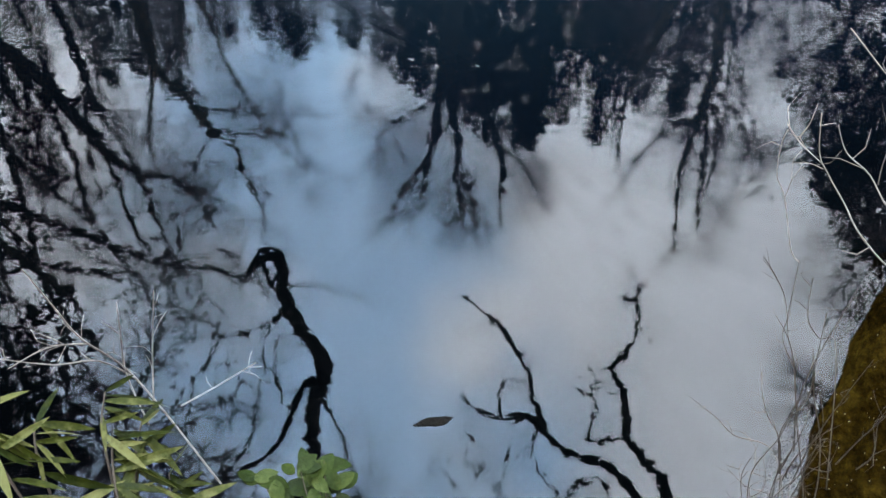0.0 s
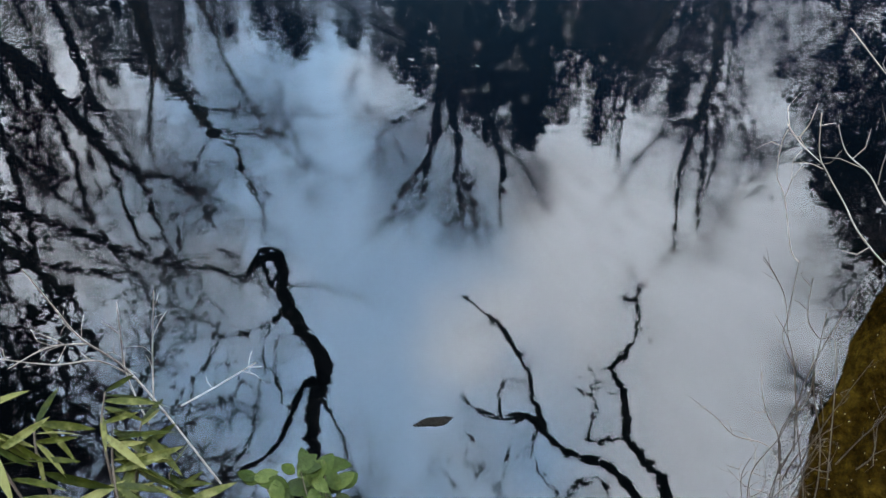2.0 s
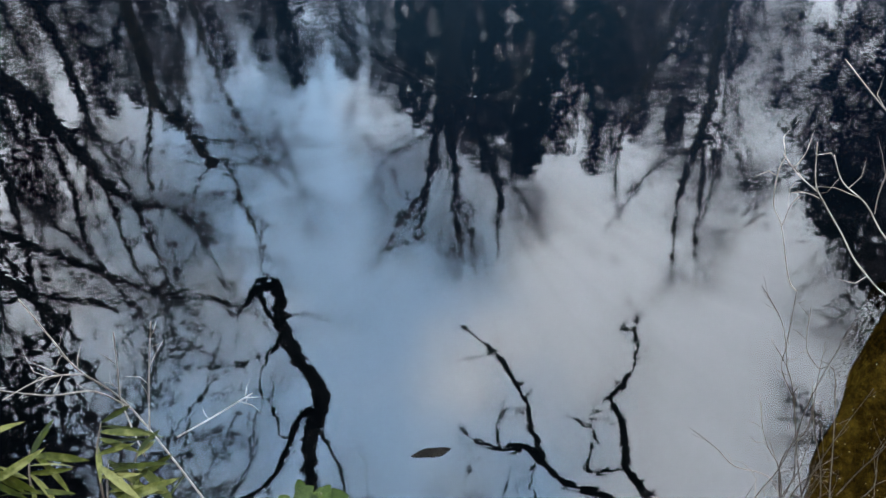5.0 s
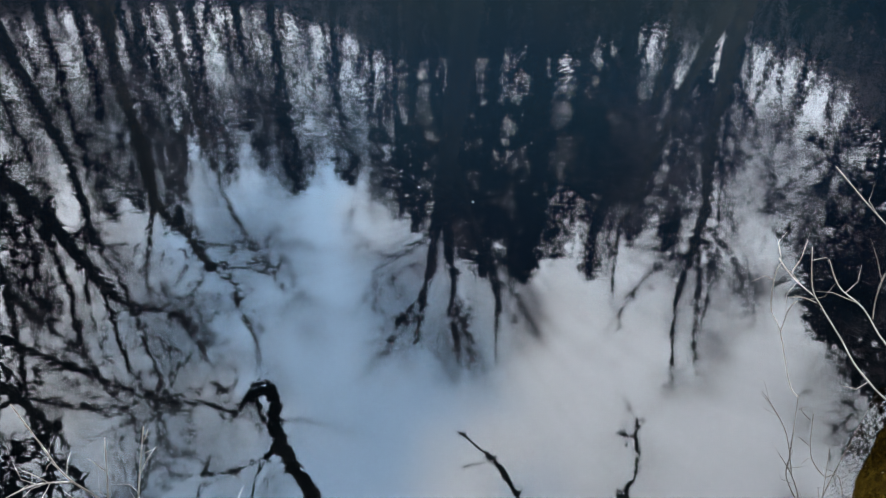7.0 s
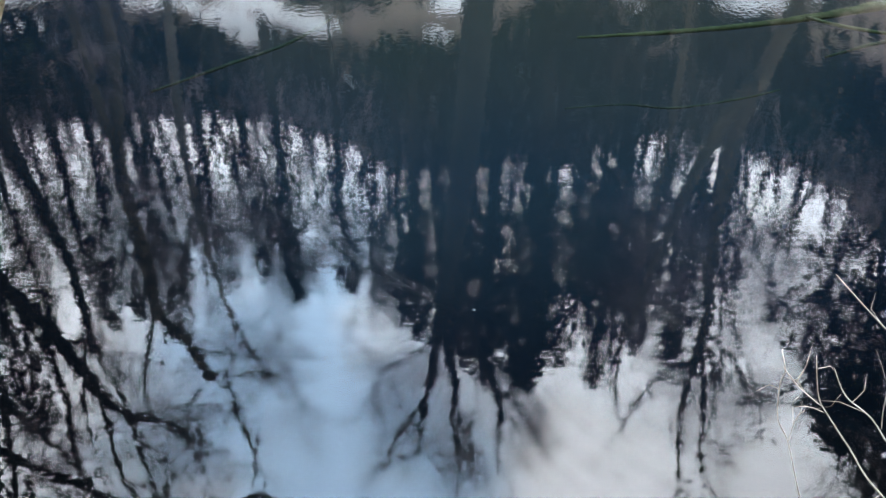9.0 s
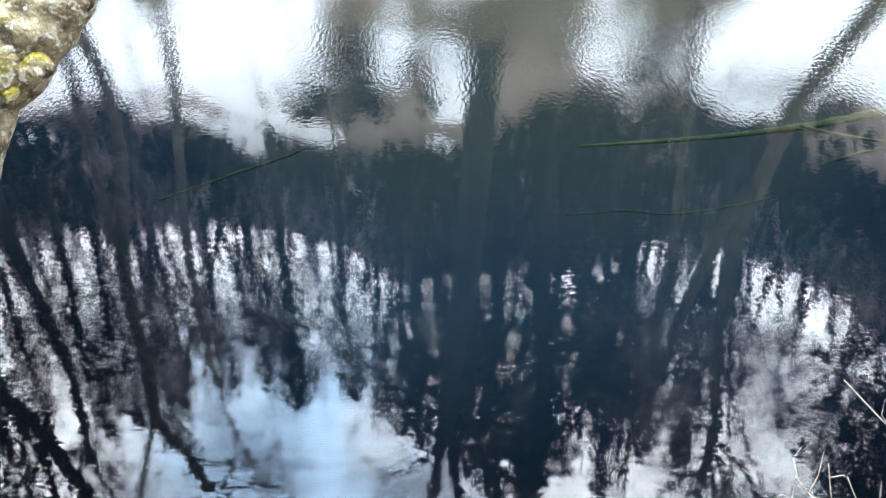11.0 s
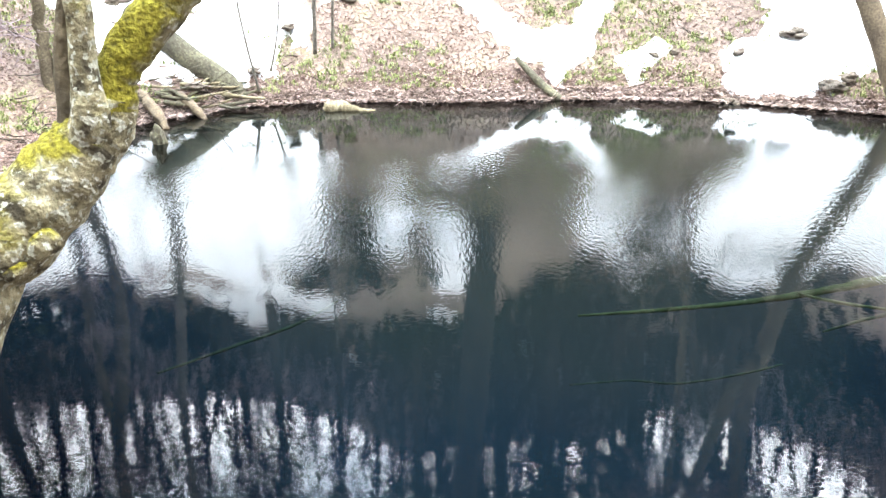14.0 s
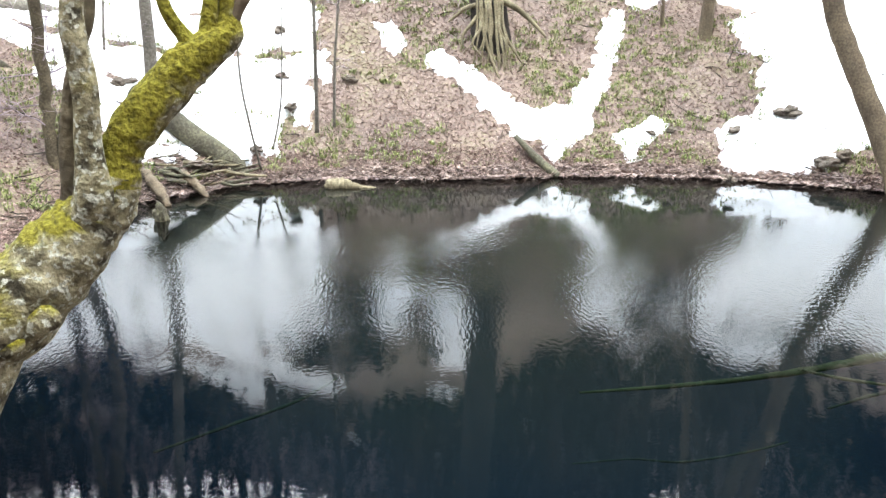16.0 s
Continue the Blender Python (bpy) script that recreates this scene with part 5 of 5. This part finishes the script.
for k in range(15):
    a = 2.25 + 1.5 * k / 14 + ROOT_RNG.gauss(0, 0.05)
    drop, w = ROOT_RNG.uniform(2.1, 2.75), ROOT_RNG.uniform(0.022, 0.042)
    ROOT_LINES.append([(a, 22.72, 3.7, w), (a + ROOT_RNG.gauss(0, 0.08), 22.55, 3.1, w * 0.9), (a + (a - 3) * 0.35 + ROOT_RNG.gauss(0, 0.12), 22.4, 2.2 + drop * 0.2, w * 0.7), (a + (a - 3) * 0.7 + ROOT_RNG.gauss(0, 0.2), 22.3, drop - 0.25, w * 0.4)])
for pts in ROOT_LINES:
    v, f = [], []
    tube(v, f, smooth_path(polar(pts), 6), 7, lumps=0.2)
    mesh_object("root", v, f, ROOT_BARK, roots)


def sapling(pts, seed, label="thin bare sapling standing on the leafy bank", mat=BARK):
    rng = random.Random(seed)
    top = empty("sapling", spot(*pts[0][:3]), label, "sapling", "saplings on the far bank")
    v, f = [], []
    path = smooth_path(polar(pts), 6)
    tube(v, f, path, 6)
    mesh_object("stem", v, f, mat, top)
    v, f = [], []
    twigs_along(v, f, rng, path, 9, 0.7, 0.008, 1, first=0.3)
    mesh_object("twigs", v, f, TWIG, top)
    return top


sapling([(-8.0, 20.6, 0.9, 0.05), (-7.9, 20.5, 2.2, 0.045), (-7.8, 20.4, 3.9, 0.04), (-7.6, 20.4, 6.5, 0.02)], 71)
sapling([(-6.9, 20.7, 1.0, 0.035), (-6.7, 20.7, 2.4, 0.03), (-6.3, 20.6, 3.9, 0.028), (-6.2, 20.6, 5.5, 0.012)], 72)
sapling([(-11.6, 19.9, 0.25, 0.03), (-12.1, 19.8, 1.2, 0.028), (-12.5, 19.8, 2.3, 0.026), (-12.4, 19.8, 3.4, 0.02), (-11.9, 19.8, 4.8, 0.01)], 73)
sapling([(-10.8, 20.3, 0.6, 0.025), (-10.2, 20.2, 1.5, 0.022), (-9.9, 20.2, 2.6, 0.018), (-9.7, 20.2, 4.2, 0.01)], 74)
sapling([(-20.2, 23, 2.0, 0.04), (-20.0, 23, 3.4, 0.035), (-19.4, 23, 5.5, 0.02)], 75)
sapling([(13.4, 24.2, 2.9, 0.06), (13.3, 24.2, 3.6, 0.055), (13.5, 24.2, 7, 0.03)], 76, "slim brown sapling on the grassy bank", BROWN_BARK)
sapling([(15.8, 24.0, 2.4, 0.2), (15.9, 24.0, 3.3, 0.16), (16.1, 24.0, 4.6, 0.15), (16.4, 24.0, 9, 0.1), (16.2, 24, 15, 0.03)], 77, "young tree with brown bark on the grassy bank", BROWN_BARK)
sapling([(17.2, 23.0, 2.2, 0.012), (17.6, 22.8, 2.6, 0.012), (18.1, 22.6, 3.0, 0.008)], 78, "leaning dry stick on the leafy bank", PALE_TWIG)

for az, r, size, seed in ((21.0, 21.85, (0.45, 0.24, 0.13), 1.0), (13.0, 21.0, (0.13, 0.1, 0.1), 2.0), (14.2, 21.1, (0.12, 0.1, 0.08), 3.0), (18.1, 21.25, (0.3, 0.12, 0.1), 4.0), (17.7, 20.1, (0.22, 0.14, 0.13), 5.0),
                          (23.4, 20.5, (0.3, 0.2, 0.15), 6.0), (24.3, 20.7, (0.22, 0.15, 0.13), 7.0), (-9.9, 24.0, (0.26, 0.17, 0.13), 8.0), (-10.1, 22.4, (0.24, 0.15, 0.13), 9.0), (-19.4, 22.0, (0.3, 0.16, 0.15), 10.0),
                          (-11.8, 20.5, (0.2, 0.14, 0.1), 11.0), (-15.8, 19.9, (0.5, 0.14, 0.08), 12.0), (-17.2, 19.6, (0.3, 0.14, 0.08), 13.0), (-9.5, 21.6, (0.27, 0.15, 0.12), 14.0), (-5.8, 22.1, (0.2, 0.14, 0.1), 15.0)):
    at = spot(az, r, 0)
    at.z = ground_height(at.x, at.y) + size[2] * 0.35
    lump("stone", at, (size[0], size[1], size[2] * 0.75), DARK_STONE, "brown leaf-caked stone half buried in the bank", "stone", seed, seed, 0.7, "stones on the far bank")

# broken wood heaped where the sloping log meets the water
HEAP = random.Random(29)
for k in range(22):
    at = spot(HEAP.uniform(-18.2, -13.2), HEAP.uniform(19.2, 19.9), 0)
    at.z = max(ground_height(at.x, at.y), 0.02) + HEAP.uniform(0.03, 0.12)
    a = HEAP.gauss(0.25, 0.5)
    v, f = [], []
    tube(v, f, wander(HEAP, at, Vector((math.cos(a), math.sin(a), HEAP.gauss(0.0, 0.1))), HEAP.uniform(0.4, 1.3), HEAP.uniform(0.018, 0.06), 5, 0.1, 0, 0.5), 7, lumps=0.2)
    tagged(mesh_object("broken_branch", v, f, LOG_BARK if k % 3 else ROOT_BARK), "broken weathered branch in a heap at the waterline", "branch", "broken wood at the waterline")

# sunken branches, overgrown with algae; deep ones are only coloured darker, at equal depth
for deep, pts in ((0, [(1.5, 9.25, 0.02), (2.4, 9.43, 0.04), (3.4, 9.67, 0.05), (4.4, 10.0, 0.075), (5.6, 10.5, 0.11), (7.5, 11.2, 0.14)]),
                  (0, [(4.2, 9.8, 0.03), (4.7, 9.56, 0.035), (5.6, 9.3, 0.025)]),
                  (1, [(4.1, 8.8, 0.02), (4.95, 9.25, 0.04), (6.2, 9.7, 0.05)]),
                  (1, [(1.2, 7.7, 0.01), (1.8, 7.83, 0.016), (2.3, 7.82, 0.02), (3.0, 8.05, 0.02), (3.5, 8.3, 0.014)]),
                  (1, [(-2.9, 8.0, 0.02), (-2.3, 8.6, 0.03), (-1.7, 9.2, 0.03), (-1.3, 9.9, 0.02)])):
    v, f = [], []
    tube(v, f, smooth_path([(Vector((x, y, -0.26 - 0.03 * i)), w * 0.6) for i, (x, y, w) in enumerate(pts)], 8), 8, lumps=0.35)
    tagged(mesh_object("sunken_branch", v, f, DIMMED_WEED if deep else WEED), "sunken branch overgrown with green algae", "branch", "sunken branches")


# ---------------------------------------------------------------- ground cover, joined
def on_bank(rng, s_lo, s_hi, a_lo=24, a_hi=166):
    th = radians(rng.uniform(a_lo, a_hi))
    s = s_lo + (s_hi - s_lo) * rng.random()
    r = shore(th) + s
    x, y = POND_X + r * math.cos(th), POND_Y + r * math.sin(th)
    return Vector((x, y, ground_height(x, y)))


def leaf_litter(count, seed):
    rng = random.Random(seed)
    v, f = [], []
    for _ in range(count):
        p = on_bank(rng, -0.04, 7.5) if rng.random() < 0.85 else on_bank(rng, -0.06, 0.7)
        a, tilt = rng.uniform(0, 6.28), rng.uniform(-0.6, 0.6)
        ln = rng.uniform(0.016, 0.036)
        u = Vector((math.cos(a), math.sin(a), rng.uniform(-0.2, 0.6))).normalized()
        w = Vector((-math.sin(a), math.cos(a), tilt)).normalized()
        c = p + Vector((0, 0, 0.02))
        b = len(v)
        v.extend((c - u * ln, c + w * ln * 0.55 + Vector((0, 0, 0.012)), c + u * ln, c - w * ln * 0.55 + Vector((0, 0, 0.012))))
        f.append((b, b + 1, b + 2, b + 3))
    return tagged(mesh_object("leaf_litter", v, f, LITTER, smooth=False), "pinkish brown dead beech leaves strewn over the bank", "leaf litter", kind="stuff")


def shore_litter(count, seed):
    rng = random.Random(seed)
    v, f = [], []
    for k in range(count):
        p = on_bank(rng, -0.16, 0.22)
        p.z = max(p.z, 0.008) + rng.uniform(0.0, 0.05)
        a, ln = rng.uniform(0, 6.28), rng.uniform(0.025, 0.07)
        if k % 9 == 0:
            tube(v, f, wander(rng, p, Vector((math.cos(a), math.sin(a), rng.uniform(-0.05, 0.3))), ln * 7, 0.009, 3, 0.2), 4)
            continue
        u = Vector((math.cos(a), math.sin(a), rng.uniform(-0.3, 0.5))) * ln
        w = Vector((-math.sin(a), math.cos(a), rng.uniform(-0.5, 0.5))) * ln * 0.6
        b = len(v)
        v.extend((p - u, p + w, p + u, p - w))
        f.append((b, b + 1, b + 2, b + 3))
    return tagged(mesh_object("shore_litter", v, f, WET_LEAF, smooth=False), "dark sodden leaves and sticks along the waterline", "leaf litter", kind="stuff")


def sedge(count, seed):
    rng = random.Random(seed)
    v, f = [], []
    made = 0
    while made < count:
        p = on_bank(rng, 0.25, 8.0)
        keep = noise.noise(Vector((p.x, p.y, 2)) * 0.55) + 0.5 * noise.noise(Vector((p.x, p.y, 8)) * 1.7)
        if keep < (0.0 if p.x < 3 else -0.25):
            continue
        for _ in range(9):
            made += 1
            a = rng.uniform(0, 6.28)
            root = p + Vector((rng.gauss(0, 0.05), rng.gauss(0, 0.05), 0))
            h = rng.uniform(0.04, 0.125)
            out = Vector((math.cos(a), math.sin(a), 0))
            side = Vector((-math.sin(a), math.cos(a), 0)) * 0.01
            b = len(v)
            m, t = root + out * h * 0.3 + Vector((0, 0, h * 0.8)), root + out * h * 0.9 + Vector((0, 0, h * 0.75))
            v.extend((root - side, root + side, m + side, m - side, t))
            f.extend(((b, b + 1, b + 2, b + 3), (b + 3, b + 2, b + 4)))
    return tagged(mesh_object("sedge_grass", v, f, GRASS, smooth=False), "low yellow-green spring grass in loose tufts", "grass", kind="stuff")


def fallen_twigs(count, seed):
    rng = random.Random(seed)
    v, f = [], []
    for _ in range(count):
        p = on_bank(rng, 0.0, 6.0) + Vector((0, 0, 0.03))
        if rng.random() < 0.45:
            p = on_bank(rng, 0.0, 0.9, 118, 150) + Vector((0, 0, 0.05))
        a = rng.uniform(0, 6.28)
        path = wander(rng, p, Vector((math.cos(a), math.sin(a), rng.uniform(-0.1, 0.35))), rng.uniform(0.3, 1.1), rng.uniform(0.006, 0.018), 4, 0.15)
        tube(v, f, path, 4)
    return tagged(mesh_object("fallen_twigs", v, f, STRAW), "dry fallen twigs lying on the bank", "twigs", kind="stuff")


def near_line(p, a, b):
    ab = b - a
    t = 0 if ab.length < 1e-6 else max(0, min(1, (p - a).dot(ab) / ab.length_squared))
    return (p - a - ab * t).length


def shade_undergrowth(count, seed):
    """Dark evergreen brush, added dense and near-black to stand in for canopy shade upslope."""
    rng = random.Random(seed)
    v, f = [], []
    for _ in range(count):
        az, r = rng.uniform(-52, 52), 24.5 + 31.5 * rng.random() ** 0.7
        c = spot(az, r, 0)
        c.z = ground_height(c.x, c.y)
        if noise.noise(c * 0.16) < (-0.28 if r > 31 else -0.12) or any(near_line(c.xy, a, b) < w for a, b, w in SNOW_LIES):
            continue
        for _ in range(4):
            p = c + Vector((rng.gauss(0, 0.35), rng.gauss(0, 0.35), rng.uniform(0.1, 1.1)))
            u = Vector((rng.gauss(0, 1), rng.gauss(0, 1), rng.gauss(0, 1))).normalized() * rng.uniform(0.15, 0.42)
            w = u.cross(Vector((rng.random(), rng.random(), 1))).normalized() * u.length * 0.5
            b = len(v)
            v.extend((p - u, p + w, p + u, p - w))
            f.append((b, b + 1, b + 2, b + 3))
    return tagged(mesh_object("shade_undergrowth", v, f, NEEDLE, smooth=False), "dark evergreen brush added to deepen the shade on the upper slope", "brush", kind="stuff")


def ridge_brush(count, seed):
    """Fine upright twigs of the brushwood that stands along the ridge."""
    rng = random.Random(seed)
    v, f = [], []
    for _ in range(count):
        c = spot(rng.uniform(-50, 50), rng.uniform(40, 62), 0)
        if noise.noise(c * 0.2) < -0.15:
            continue
        c.z = ground_height(c.x, c.y) + rng.uniform(0, 3.8)
        u = Vector((rng.gauss(0, 0.35), rng.gauss(0, 0.35), 1)).normalized() * rng.uniform(0.8, 2.6)
        w = u.cross(Vector((rng.gauss(0, 1), rng.gauss(0, 1), 0))).normalized() * rng.uniform(0.012, 0.035)
        b = len(v)
        v.extend((c - w, c + w, c + u * 0.6 + w * 0.8 + Vector((rng.gauss(0, 0.1), rng.gauss(0, 0.1), 0)), c + u))
        f.append((b, b + 1, b + 2, b + 3))
    return tagged(mesh_object("ridge_brush", v, f, TWIG, smooth=False), "bare grey brushwood along the top of the slope", "brush", kind="stuff")


shade_undergrowth(12000, 84)
ridge_brush(5500, 86)
leaf_litter(170000, 81)
shore_litter(16000, 85)
sedge(60000, 82)
fallen_twigs(420, 83)
